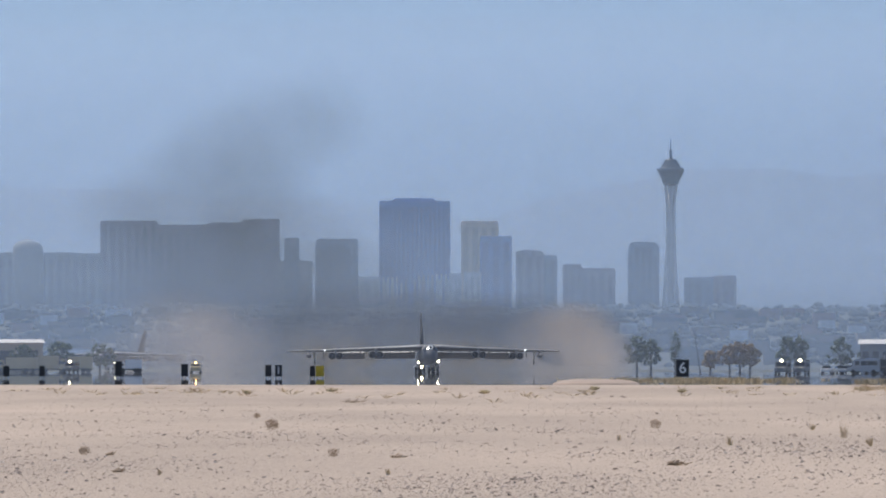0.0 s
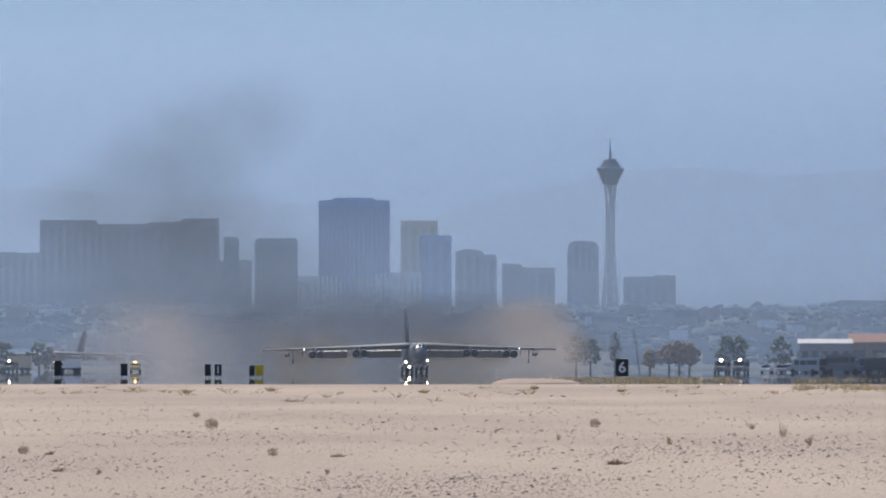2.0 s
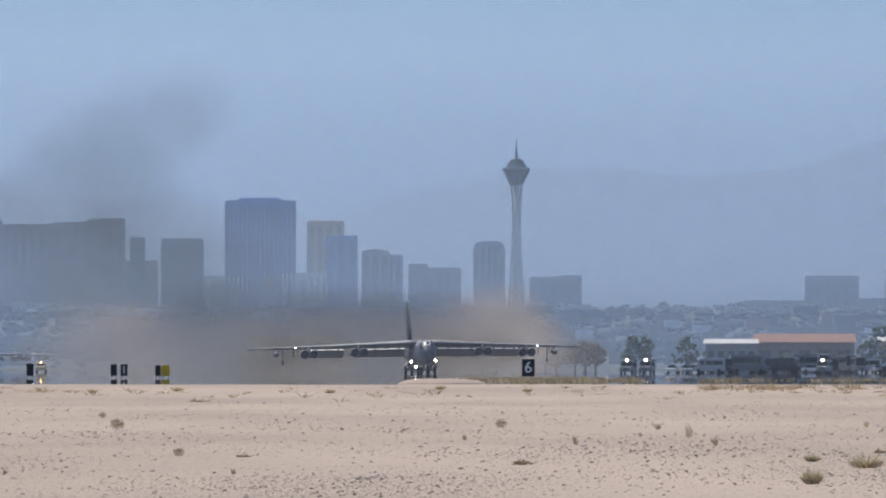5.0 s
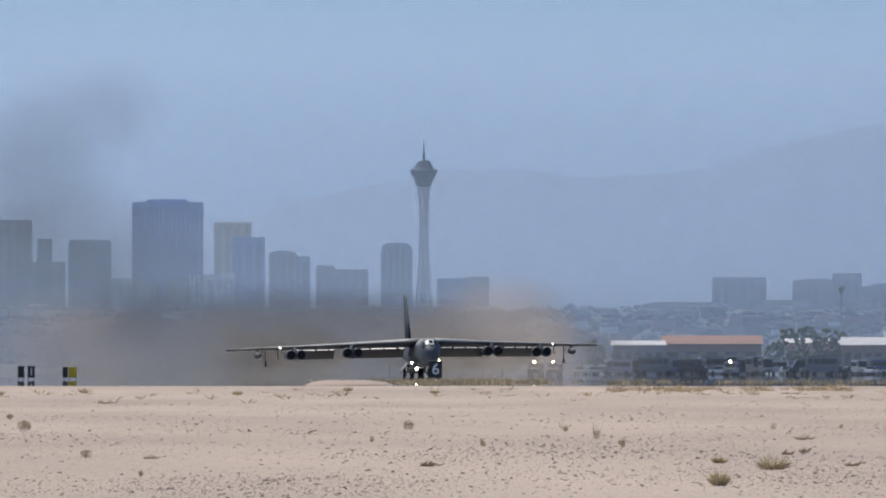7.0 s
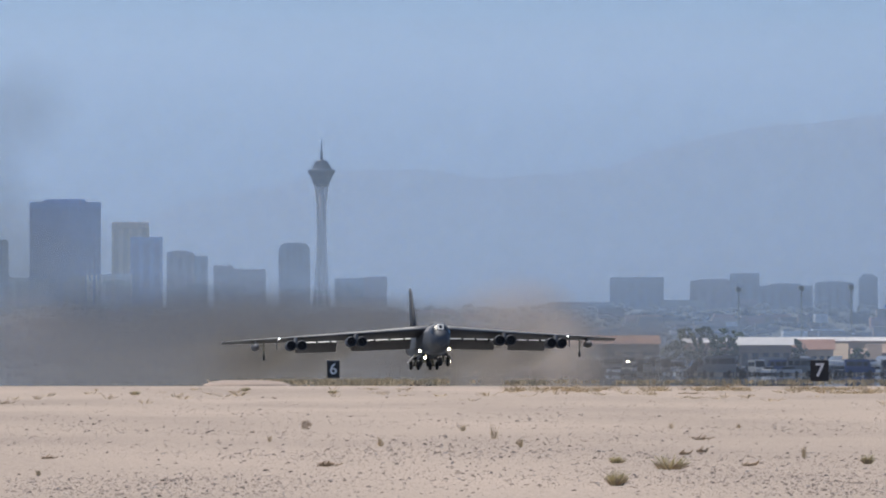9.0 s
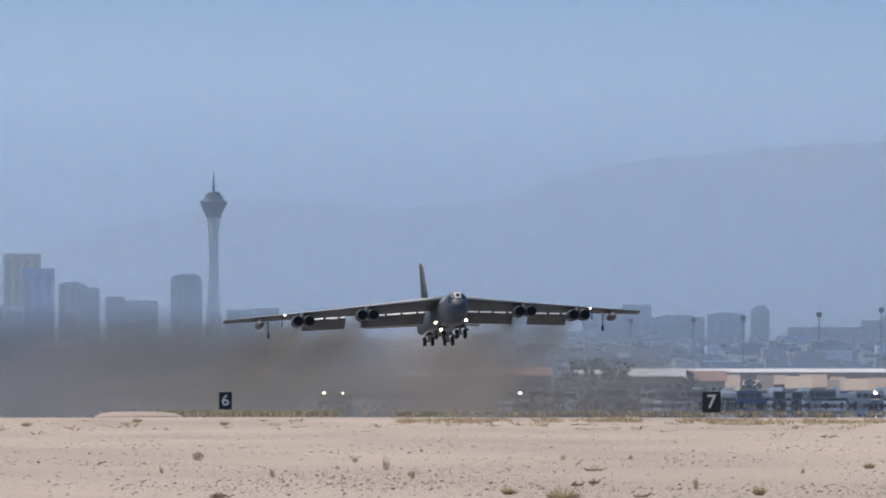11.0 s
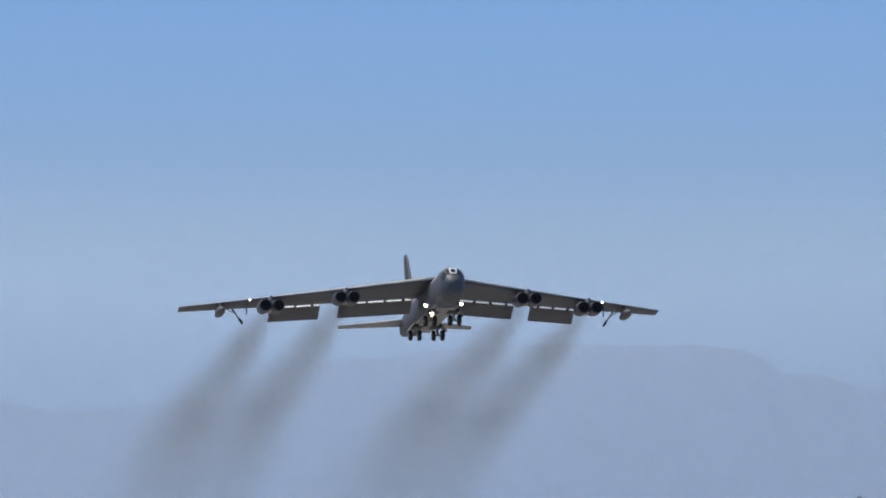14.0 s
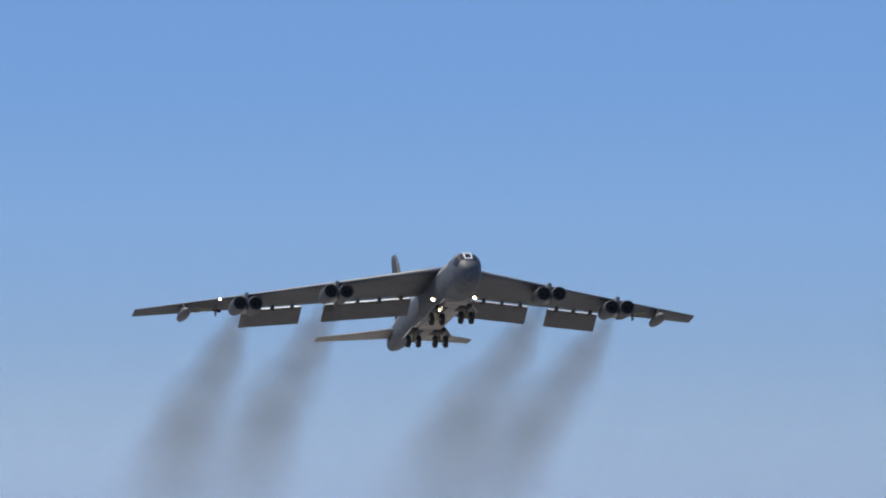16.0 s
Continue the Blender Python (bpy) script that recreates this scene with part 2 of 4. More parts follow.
def bomber():
    p = thing("bomber", "dark grey eight-engined jet bomber taking off, wheels down", "aircraft")
    bm = B()
    ys = [0, 0.2, 0.4, 0.8, 1.2, 1.7, 2.2, 2.9, 3.6, 5, 8, 12, 16, 20, 25, 31, 35, 38, 41, 44, 46, 47.3, 48.5]
    loft(bm, [ring(0, y - 20, fuselage_ring(y)[2], fuselage_ring(y)[0], fuselage_ring(y)[1], 28, 0.82) for y in ys])
    bm.normal_update()
    # downward faces take the paler grey, ground bounce painted in
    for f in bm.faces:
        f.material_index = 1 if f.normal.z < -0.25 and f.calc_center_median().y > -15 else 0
    body = part("fuselage", bm, [M["grey"], M["belly_lit"]], p, smooth=True)
    # cockpit panes and frame bars follow the shoulder of the nose
    def skin(angle, y, out):
        w, h, c = fuselage_ring(y)
        t = radians(90 - angle)
        cs, sn = math.cos(t), math.sin(t)
        return Vector((out * w * math.copysign(abs(cs) ** 0.82, cs), y - 20 - (out - 1) * 2, c + out * h * math.copysign(abs(sn) ** 0.82, sn)))

    def shell_patch(name, a0, a1, y0, y1, out, m, label):
        b2 = B()
        q = [(a0, y0), (a1, y0), (a1, y1), (a0, y1)]
        vs = [b2.verts.new(skin(a, y, out)) for a, y in q] + [b2.verts.new(skin(a, y, 0.97)) for a, y in q]
        for f in ((0, 1, 2, 3), (7, 6, 5, 4), (0, 4, 5, 1), (1, 5, 6, 2), (2, 6, 7, 3), (3, 7, 4, 0)):
            b2.faces.new([vs[j] for j in f])
        part(name, b2, m, body, label)

    for c, hw in ((0, 9), (-24, 9.5), (24, 9.5), (-45, 8.5), (45, 8.5), (-63, 7), (63, 7)):
        shell_patch("cockpit_window", c - hw, c + hw, 1.2, 2.15, 1.03, M["glass"], "dark cockpit pane")
    for a0, a1, y0, y1 in ((-14, -8, 1.1, 2.2), (8, 14, 1.1, 2.2), (-8, 8, 1.98, 2.2), (-8, 8, 1.08, 1.25)):
        shell_patch("windscreen_frame", a0, a1, y0, y1, 1.045, M["white"], "sunlit white windscreen frame")
    bm = B()
    ball(bm, (0, -19.2, 2.75), 0.55, 0.7, 0.45, 14, 8)
    part("chin_fairing", bm, M["grey"], body, smooth=True)
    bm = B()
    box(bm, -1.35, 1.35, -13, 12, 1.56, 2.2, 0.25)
    part("belly_fairing", bm, M["belly_lit"], body)
    for sgn in (-1, 1):
        bm = B()
        loft(bm, [airfoil(sgn * x, *wing_at(x)[:2], wing_at(x)[2] + 0.2, 0.075 - 0.0013 * x, 0.075 * wing_at(x)[1]) for x in (0.6, 3, 7, 12, 18, 24, 27.6, 28.2)])
        if sgn < 0:
            bmesh.ops.reverse_faces(bm, faces=bm.faces)
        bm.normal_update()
        # wing underside painted brighter, as the ground would light it
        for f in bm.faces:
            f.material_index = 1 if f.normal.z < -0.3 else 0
        wing = part("wing", bm, [M["grey"], M["belly_lit"]], p, "swept grey wing", smooth=True)
        # lowered flaps with an open slot ahead of them
        for x0, x1 in ((2.2, 10.2), (12.3, 17.9)):
            bm = B()
            rings = []
            for x in (x0, (x0 + x1) / 2, x1):
                le, ch, z = wing_at(x)
                y, z1 = le + ch - 20, z + 0.17 - 0.075 * ch
                c, a = 2.85, radians(24)
                dy, dz = c * math.cos(a), c * math.sin(a)
                rings.append([(sgn * x, y + 0.23, z1 - 0.05), (sgn * x, y + 0.05, z1 - 0.155), (sgn * x, y + 0.12, z1 - 0.28), (sgn * x, y + dy, z1 - 0.3 - dz), (sgn * x, y + dy, z1 - 0.24 - dz), (sgn * x, y + 0.32 * dy, z1 - 0.1 - 0.22 * dz)])
            loft(bm, rings)
            if sgn > 0:
                bmesh.ops.reverse_faces(bm, faces=bm.faces)
            flap = part("flap", bm, M["flap"], p, "lowered grey wing flap")
            # sunlit flap nose seen through the slot, its brightness put into a white strip
            bm = B()
            rings = []
            for x in (x0 + 0.1, x1 - 0.1):
                le, ch, z = wing_at(x)
                y, z1 = le + ch - 20, z + 0.17 - 0.075 * ch
                rings.append([(sgn * x, y + 0.24, z1 - 0.03), (sgn * x, y + 0.22, z1 - 0.01), (sgn * x, y + 0.03, z1 - 0.13), (sgn * x, y + 0.05, z1 - 0.15)])
            loft(bm, rings)
            bmesh.ops.recalc_face_normals(bm, faces=bm.faces)
            part("flap_sun_strip", bm, M["white"], flap, "white strip painted as sunlight on the flap nose")
            k = 4 if x0 < 5 else 3
            for i in range(k):
                x = x0 + (x1 - x0) * (i + 0.5) / k
                le, ch, z = wing_at(x)
                bm = B()
                box(bm, sgn * x - 0.12, sgn * x + 0.12, le + ch - 21.0, le + ch - 19.5, z - 0.24 - 0.075 * ch, z - 0.075 * ch + 0.2, 0.05)
                part("flap_track", bm, M["grey"], flap)
        # engine pods in pairs
        for ex in (10.5, 18.5):
            le, ch, z = wing_at(ex)
            pod = new("engine_pod")
            pod.parent = p
            y0, zc = le - 3.3 - 20, z - 1.05
            for dx in (-0.77, 0.77):
                cx = sgn * ex + dx
                bm = B()
                prof = [(0.0, 0.65), (0.10, 0.70), (0.7, 0.75), (2.2, 0.76), (4.0, 0.66), (5.2, 0.48), (5.2, 0.40), (3.9, 0.38)]
                inner = [(0.6, 0.60), (0.25, 0.61), (0.04, 0.63)]
                loft(bm, [ring(cx, y0 + y, zc, r, r, 20) for y, r in inner + prof], caps=False)
                cowl = part("engine_cowl", bm, M["grey"], pod, "grey engine cowl", smooth=True)
                bm = B()
                loft(bm, [ring(cx, y0 + 0.5, zc, 0.61, 0.61, 20), ring(cx, y0 + 0.58, zc, 0.61, 0.61, 20)])
                part("intake_fan", bm, M["dark"], cowl, "black intake")
                bm = B()
                loft(bm, [ring(cx, y0 + 0.16, zc, 0.03, 0.03, 12), ring(cx, y0 + 0.3, zc, 0.14, 0.14, 12), ring(cx, y0 + 0.51, zc, 0.2, 0.2, 12)])
                part("intake_hub", bm, M["dark"], cowl, smooth=True)
            bm = B()
            box(bm, sgn * ex - 0.16, sgn * ex + 0.16, y0 + 0.9, le - 20 + 2.4, zc + 0.2, z + 0.12, 0.05)
            box(bm, sgn * ex - 0.5, sgn * ex + 0.5, y0 + 1.6, y0 + 4.6, zc - 0.45, zc + 0.5, 0.2)
            part("pylon", bm, M["belly_lit"], pod)
        # drop tank near the tip
        le, ch, z = wing_at(23.8)
        bm = B()
        loft(bm, [ring(sgn * 23.8, le - 20 + y, z - 0.85, r, r, 16) for y, r in ((-2.6, 0.05), (-2.1, 0.3), (-1.0, 0.5), (1.2, 0.52), (3.2, 0.35), (4.4, 0.06))])
        box(bm, sgn * 23.8 - 0.1, sgn * 23.8 + 0.1, le - 20 - 0.4, le - 20 + 2.0, z - 0.5, z + 0.02)
        part("drop_tank", bm, M["flap"], p, "small grey fuel tank", smooth=True)
        le, ch, z = wing_at(20.6)
        bm = B()
        ball(bm, (sgn * 20.6, le - 20.05, z + 0.12), 0.1, 0.1, 0.1, 12, 8)
        part("wing_light", bm, M["lampw"], p, "glowing white wing light")
        bm = B()
        box(bm, sgn * 20.9 - 0.05, sgn * 20.9 + 0.05, le - 19.2, le - 18.6, z - 1.4, z - 0.1)
        part("wing_mast", bm, M["grey"], p)
        # tailplane
        bm = B()
        loft(bm, [airfoil(sgn * x, 39.6 + 0.86 * x, 6.2 - 0.5 * x, 4.0, 0.06, 0.12) for x in (0.4, 3, 6, 7.9)])
        if sgn < 0:
            bmesh.ops.reverse_faces(bm, faces=bm.faces)
        part("tailplane", bm, M["belly_lit"], p, smooth=True)
    bm = B()
    secs = []
    for z, le, ch in ((4.6, 36.6, 8.9), (8.5, 40.6, 6.0), (11.8, 44.0, 3.6), (12.4, 45.0, 2.5)):
        secs.append([(s * 0.055 * ch * math.sqrt(c) * (1 - c) * 2.2 + s * 0.02, le + ch * c - 20, z) for s, c in [(1, (i / 8) ** 1.5) for i in range(9)] + [(-1, (i / 8) ** 1.5) for i in range(7, 0, -1)]])
    loft(bm, secs)
    part("tail_fin", bm, M["fin"], p, "tall dark grey tail fin", smooth=True)
    # four main bogies in two rows
    for gx, gy, turn in ((-1.35, 12.0, 0), (1.35, 11.0, 0), (-1.35, 26.3, 0), (1.35, 26.3, 0)):
        gear = new("main_gear")
        gear.parent = p
        bm = B()
        tube(bm, (gx, gy - 20, 0.62), (gx * 0.8, gy - 20, 2.2), 0.14, 0.17)
        tube(bm, (gx - 0.62, gy - 20, 0.62), (gx + 0.62, gy - 20, 0.62), 0.1)
        tube(bm, (gx * 0.9, gy - 20.0, 1.1), (gx * 0.9, gy - 18.6, 2.2), 0.08)
        part("strut", bm, M["gearbay"], gear)
        for dx in (-0.52, 0.52):
            bm = B()
            prof = [(-0.2, 0.34), (-0.22, 0.52), (-0.14, 0.62), (0.14, 0.62), (0.22, 0.52), (0.2, 0.34)]
            loft(bm, [[(gx + dx + o, gy - 20 + r * math.cos(2 * math.pi * i / 20), 0.62 + r * math.sin(2 * math.pi * i / 20)) for i in range(20)] for o, r in prof])
            wheel = part("wheel", bm, M["tyre"], gear, "black tyre")
            bm = B()
            for s in (-1, 1):
                tube(bm, (gx + dx + s * 0.1, gy - 20, 0.62), (gx + dx + s * 0.205, gy - 20, 0.62), 0.26, 0.2, 14)
            part("wheel_hub", bm, M["metal"], wheel)
        s = 1 if gx > 0 else -1
        bm = B()
        vs = [(s * 1.45, gy - 21.5, 1.95), (s * 1.45, gy - 18.6, 1.95), (s * 2.25, gy - 18.8, 1.0), (s * 2.25, gy - 21.2, 1.0)]
        a = [bm.verts.new(v) for v in vs] + [bm.verts.new((v[0] + s * 0.06, v[1], v[2] + 0.04)) for v in vs]
        for f in ((0, 1, 2, 3), (7, 6, 5, 4), (0, 4, 5, 1), (1, 5, 6, 2), (2, 6, 7, 3), (3, 7, 4, 0)):
            bm.faces.new([a[j] for j in f])
        part("gear_door", bm, M["belly_lit"], gear, "open wheel bay door")
        bm = B()
        box(bm, gx * 0.8 - 0.6, gx * 0.8 + 0.6, gy - 21.6, gy - 18.4, 1.5, 1.75)
        part("gear_bay", bm, M["dark"], gear)
    for lx, ly, lz, r, deep in ((-2.2, -10.4, 2.1, 0.18, 0.75), (1.9, -10.4, 2.3, 0.18, 0.75), (-1.4, -9.1, 1.2, 0.22, 1.7)):
        bm = B()
        ball(bm, (lx, ly, lz), r, r * 0.7, r, 14, 10)
        light = part("landing_light", bm, M["lamp"], p, "bright glowing landing light")
        bm = B()
        tube(bm, (lx, ly + 0.1, lz), (lx * 0.75, ly + 0.7, lz + 0.1), r * 0.9, r * 0.6, 12)
        part("light_housing", bm, M["metal"], light)
        # added dark tube that hides part of the glow when seen from below
        bm = B()
        loft(bm, [ring(lx, ly + 0.15, lz, r * 1.05, r * 1.05, 14), ring(lx, ly - deep, lz, r * 1.15, r * 1.15, 14), ring(lx, ly - deep, lz, r * 1.2, r * 1.2, 14), ring(lx, ly + 0.15, lz, r * 1.12, r * 1.12, 14)], caps=False)
        part("glow_cutoff_tube", bm, M["dark"], light)
    # outriggers that fold inward after lift-off
    legs = []
    for sgn in (-1, 1):
        le, ch, z = wing_at(22.6)
        leg = new("outrigger_gear")
        leg.parent = p
        leg.location = (sgn * 22.6, le - 20 + 1.6, z - 0.15)
        bm = B()
        tube(bm, (0, 0, 0), (0, 0, -2.1), 0.1, 0.07)
        tube(bm, (sgn * 0.5, 0.2, -0.1), (0, 0, -1.2), 0.05, 0.05)
        part("outrigger_strut", bm, M["gearbay"], leg)
        bm = B()
        loft(bm, [[(o, r * math.cos(2 * math.pi * i / 16), -2.15 + r * math.sin(2 * math.pi * i / 16)) for i in range(16)] for o, r in ((-0.13, 0.3), (-0.09, 0.42), (0.09, 0.42), (0.13, 0.3))])
        part("outrigger_wheel", bm, M["tyre"], leg, "small black tyre")
        legs.append((leg, sgn))
    return p, legs


BOMBER, OUTRIGGERS = bomber()


# ---- city and mountains ----
# Far things stand along bearings from the eye: a across, b up, in units of 1/14000 rad; the tower stands at a = 0.
def at_bearing(a, d):
    return d * math.sin(a / 14000), d * math.cos(a / 14000)


def high(b, d):
    return 1.5 + d * b / 14000


CITY = 3950.0
U = CITY / 14000
far_mats = [mat("facade_slate", (0.085, 0.135, 0.225), 0.6, 0, 0.15, 0.03, 0.2), mat("facade_glass_blue", (0.02, 0.15, 0.47), 0.3, 0, 0.2, 0.03, 0.2),
            mat("facade_tan", (0.74, 0.49, 0.29), 0.8, 0, 0.12, 0.03, 0.2), mat("facade_grey", (0.2, 0.2, 0.21), 0.8, 0, 0.15, 0.03, 0.2),
            mat("facade_mauve", (0.175, 0.135, 0.18), 0.7, 0, 0.15, 0.03, 0.2), mat("facade_pale", (0.62, 0.57, 0.55), 0.8, 0, 0.1, 0.03, 0.2)]
bay_mats = {m.name: mat("bays_" + m.name, c, 0.4, 0, 0.2, 0.05, 0.3) for m, c in zip(far_mats, ((0.05, 0.085, 0.15), (0.01, 0.095, 0.33), (0.5, 0.32, 0.18), (0.125, 0.13, 0.15), (0.115, 0.09, 0.125), (0.4, 0.37, 0.36)))}
win_dark = mat("tower_pod_dark", (0.05, 0.06, 0.08), 0.2, 0, 0.2, 0.05, 0.3)


def tower_block(a0, a1, b1, m, d=CITY, depth=None, roof=0.0, label="", bays=0, round_top=0.0):
    """A high-rise between two bearings: shell, floor bands, roof box."""
    x0, y0 = at_bearing((a0 + a1) / 2, d)
    k = d / 14000
    w, h = (a1 - a0) * k, high(b1, d)
    base = ground_z(x0, y0) - 2
    t = thing("high_rise", label or "distant high-rise hotel in blue haze", "building", "skyline towers", at=pose(x0, y0, base, 0, 0, math.degrees(-(a0 + a1) / 2 / 14000)))
    h -= base
    dep = depth or max(w * 0.5, 10)
    bm = B()
    if round_top:
        n, prof = 8, []
        for i in range(n + 1):
            f = i / n
            prof.append((w / 2 - round_top * w * (1 - math.cos(f * math.pi / 2)) , h - round_top * w * (1 - math.sin(f * math.pi / 2))))
        loft(bm, [[(-w / 2, 0, 0), (w / 2, 0, 0), (w / 2, dep, 0), (-w / 2, dep, 0)]] + [[(-q, 0, z), (q, 0, z), (q, dep, z), (-q, dep, z)] for q, z in prof])
    else:
        box(bm, -w / 2, w / 2, 0, dep, 0, h, 0.4)
    part("shell", bm, m, t)
    nb = bays or max(3, int(w / 4))
    for i in range(nb):
        x = -w / 2 + w * (i + 0.5) / nb
        bm = B()
        top = h - 3 - (round_top * w if round_top and abs(x) > w * 0.2 else 0)
        box(bm, x - w / nb * 0.28, x + w / nb * 0.28, -0.25, 0.3, 2, top)
        part("window_bay", bm, bay_mats[m.name], t)
    if roof:
        bm = B()
        box(bm, -w * 0.3, w * 0.28, dep * 0.2, dep * 0.8, h - 0.2, h + roof * k, 0.3)
        part("roof_box", bm, m, t)
    return t


def px(x):
    return x - 1187


def skyline():
    f = far_mats
    for x0, x1, y, m, kw in (
        (-60, 185, 449, f[3], dict(roof=2)), (178, 279, 391, f[4], dict(roof=0)), (276, 372, 398, f[4], {}), (368, 432, 394, f[4], {}), (428, 495, 388, f[4], {}),
        (478, 553, 462, f[3], {}), (503, 530, 421, f[0], dict(roof=0)), (558, 634, 423, f[0], dict(round_top=0.09, bays=7)), (630, 716, 490, f[5], {}),
        (671, 797, 356, f[1], dict(bays=16, roof=5)), (712, 772, 486, f[3], {}), (768, 818, 484, f[5], {}), (816, 882, 392, f[2], dict(depth=14)), (849, 906, 418, f[1], dict(d=3850)),
        (820, 852, 482, f[5], dict(d=3820)), (913, 962, 445, f[4], dict(roof=3)), (940, 986, 452, f[0], dict(d=4000)), (996, 1030, 468, f[4], {}), (1026, 1089, 475, f[4], {}),
        (1111, 1167, 428, f[0], dict(round_top=0.28, bays=5)), (1210, 1262, 491, f[0], {}), (1262, 1303, 488, f[4], {})):
        tower_block(px(x0), px(x1), 647 - y, m, **kw)
    for a0, a1, b, m, kw in (
        (510, 606, 158, f[0], {}), (652, 736, 152, f[4], dict(roof=3)), (722, 775, 165, f[0], {}), (738, 772, 120, f[4], dict(d=3880)), (775, 869, 143, f[0], dict(roof=4)), (873, 940, 149, f[0], dict(roof=2)),
        (950, 984, 158, f[0], dict(roof=6)), (995, 1052, 110, f[1], dict(d=3880)), (1015, 1147, 125, f[3], dict(d=4050)), (1145, 1190, 137, f[3], {}), (1185, 1250, 146, f[3], dict(d=4000)), (1253, 1352, 130, f[3], dict(roof=6)),
        (1425, 1590, 136, f[0], {}), (1660, 1760, 142, f[1], {}), (400, 520, 114, f[3], dict(d=3850)), (600, 680, 118, f[3], dict(d=3850)), (1350, 1425, 108, f[1], dict(d=3880)), (1780, 1900, 130, f[3], {})):
        tower_block(a0, a1, b, m, **kw)
    # shallow dome beside the long hotel
    x, y = at_bearing(px(50), 3900)
    bm = B()
    loft(bm, [[(r * math.cos(2 * math.pi * i / 16), r * math.sin(2 * math.pi * i / 16), z) for i in range(16)] for r, z in ((7.5, -30), (7.5, 0), (6.6, 2.2), (4, 3.8), (0.6, 4.4))])
    solo("domed_pavilion", bm, f[3], "distant domed pavilion in haze", "building", at=pose(x, y, high(206, 3900)), smooth=True)


def observation_tower():
    x, y = at_bearing(0, CITY)
    base = ground_z(x, y) - 2
    t = thing("observation_tower", "tall slender observation tower with a flared pod and needle mast", "tower", at=pose(x, y, base))
    k = U

    def lv(py):
        return high(647 - py, CITY) - base

    conc = far_mats[5]
    for a in (90, 210, 330):
        bm = B()
        c, s = math.cos(radians(a)), math.sin(radians(a))
        rings = []
        for py, r, w in ((545, 14, 4.0), (500, 10.5, 3.6), (450, 7, 3.4), (400, 6, 3.2), (360, 6.6, 3.0), (335, 10, 2.6), (322, 12, 2.6)):
            rings.append([(c * r * k + k * w * math.cos(2 * math.pi * i / 8), s * r * k + k * w * math.sin(2 * math.pi * i / 8), lv(py)) for i in range(8)])
        loft(bm, rings)
        part("leg", bm, conc, t, smooth=True)
    bm = B()
    tube(bm, (0, 0, 0), (0, 0, lv(322)), 6.0 * k, 5.0 * k, 12)
    part("shaft", bm, conc, t, smooth=True)

    def disc(prof, name, m):
        b2 = B()
        loft(b2, [[(r * k * math.cos(2 * math.pi * i / 24), r * k * math.sin(2 * math.pi * i / 24), lv(py)) for i in range(24)] for py, r in prof])
        return part(name, b2, m, t, smooth=False)

    disc([(329, 13), (322, 15), (310, 21), (303, 24.5), (299, 24.5), (297, 21)], "pod", win_dark)
    disc([(297, 20), (291, 16), (289, 14.5), (284, 12), (282, 9), (281, 5)], "crown", win_dark)
    disc([(281.5, 2.6), (266, 2.2), (265, 1.2), (247, 0.7)], "mast", far_mats[0])


RIDGE = [(-1700, 250), (-1400, 300), (-1190, 317), (-1000, 312), (-800, 296), (-600, 292), (-420, 262), (-330, 262), (-200, 300), (-80, 322), (20, 345), (150, 350), (250, 338), (350, 335), (500, 350), (620, 392), (720, 416),
         (824, 428), (920, 436), (994, 444), (1124, 452), (1262, 450), (1410, 450), (1490, 444), (1530, 425), (1570, 396), (1620, 400), (1700, 378), (1848, 337), (2100, 300), (2600, 250)]
FOOT = [(-1700, 110), (-300, 120), (0, 150), (160, 205), (330, 222), (520, 210), (800, 195), (1100, 187), (1400, 187), (1700, 180), (2100, 150), (2600, 120)]


def profile(table, a):
    for (a0, b0), (a1, b1) in zip(table, table[1:]):
        if a <= a1:
            f = max(0.0, (a - a0) / (a1 - a0))
            f = f * f * (3 - 2 * f) * 0.5 + f * 0.5
            return b0 + (b1 - b0) * f
    return table[-1][1]


def mountains(name, table, d, back, m, label, rough):
    bm = B()
    grid = []
    for j in range(7):
        f = j / 6
        row = []
        for i in range(181):
            a = -1700 + 4300 * i / 180
            dd = d + back * f
            x, y = at_bearing(a, dd)
            b = profile(table, a) * (0.08 + 0.92 * f ** 0.8) + rough * f * noise.noise((a * 0.012, f * 2, 5)) + rough * 0.5 * noise.noise((a * 0.05, f * 6, 9))
            row.append(bm.verts.new((x, y, high(b, dd))))
        grid.append(row)
    for r0, r1 in zip(grid, grid[1:]):
        for i in range(180):
            bm.faces.new((r0[i], r0[i + 1], r1[i + 1], r1[i]))
    solo(name, bm, m, label, "mountain", kind="structure", smooth=True)


skyline()
observation_tower()
rock = mat("mountain_rock", (0.16, 0.13, 0.12), 0.95, 0, 0.25, 0.01, 0.06, 0.3)
mountains("backdrop_mountains", RIDGE, 4620, 140, rock, "broad desert mountain range faint in haze", 5.0)
mountains("backdrop_foothills", FOOT, 4480, 70, rock, "low brown foothills faint in haze", 6.0)


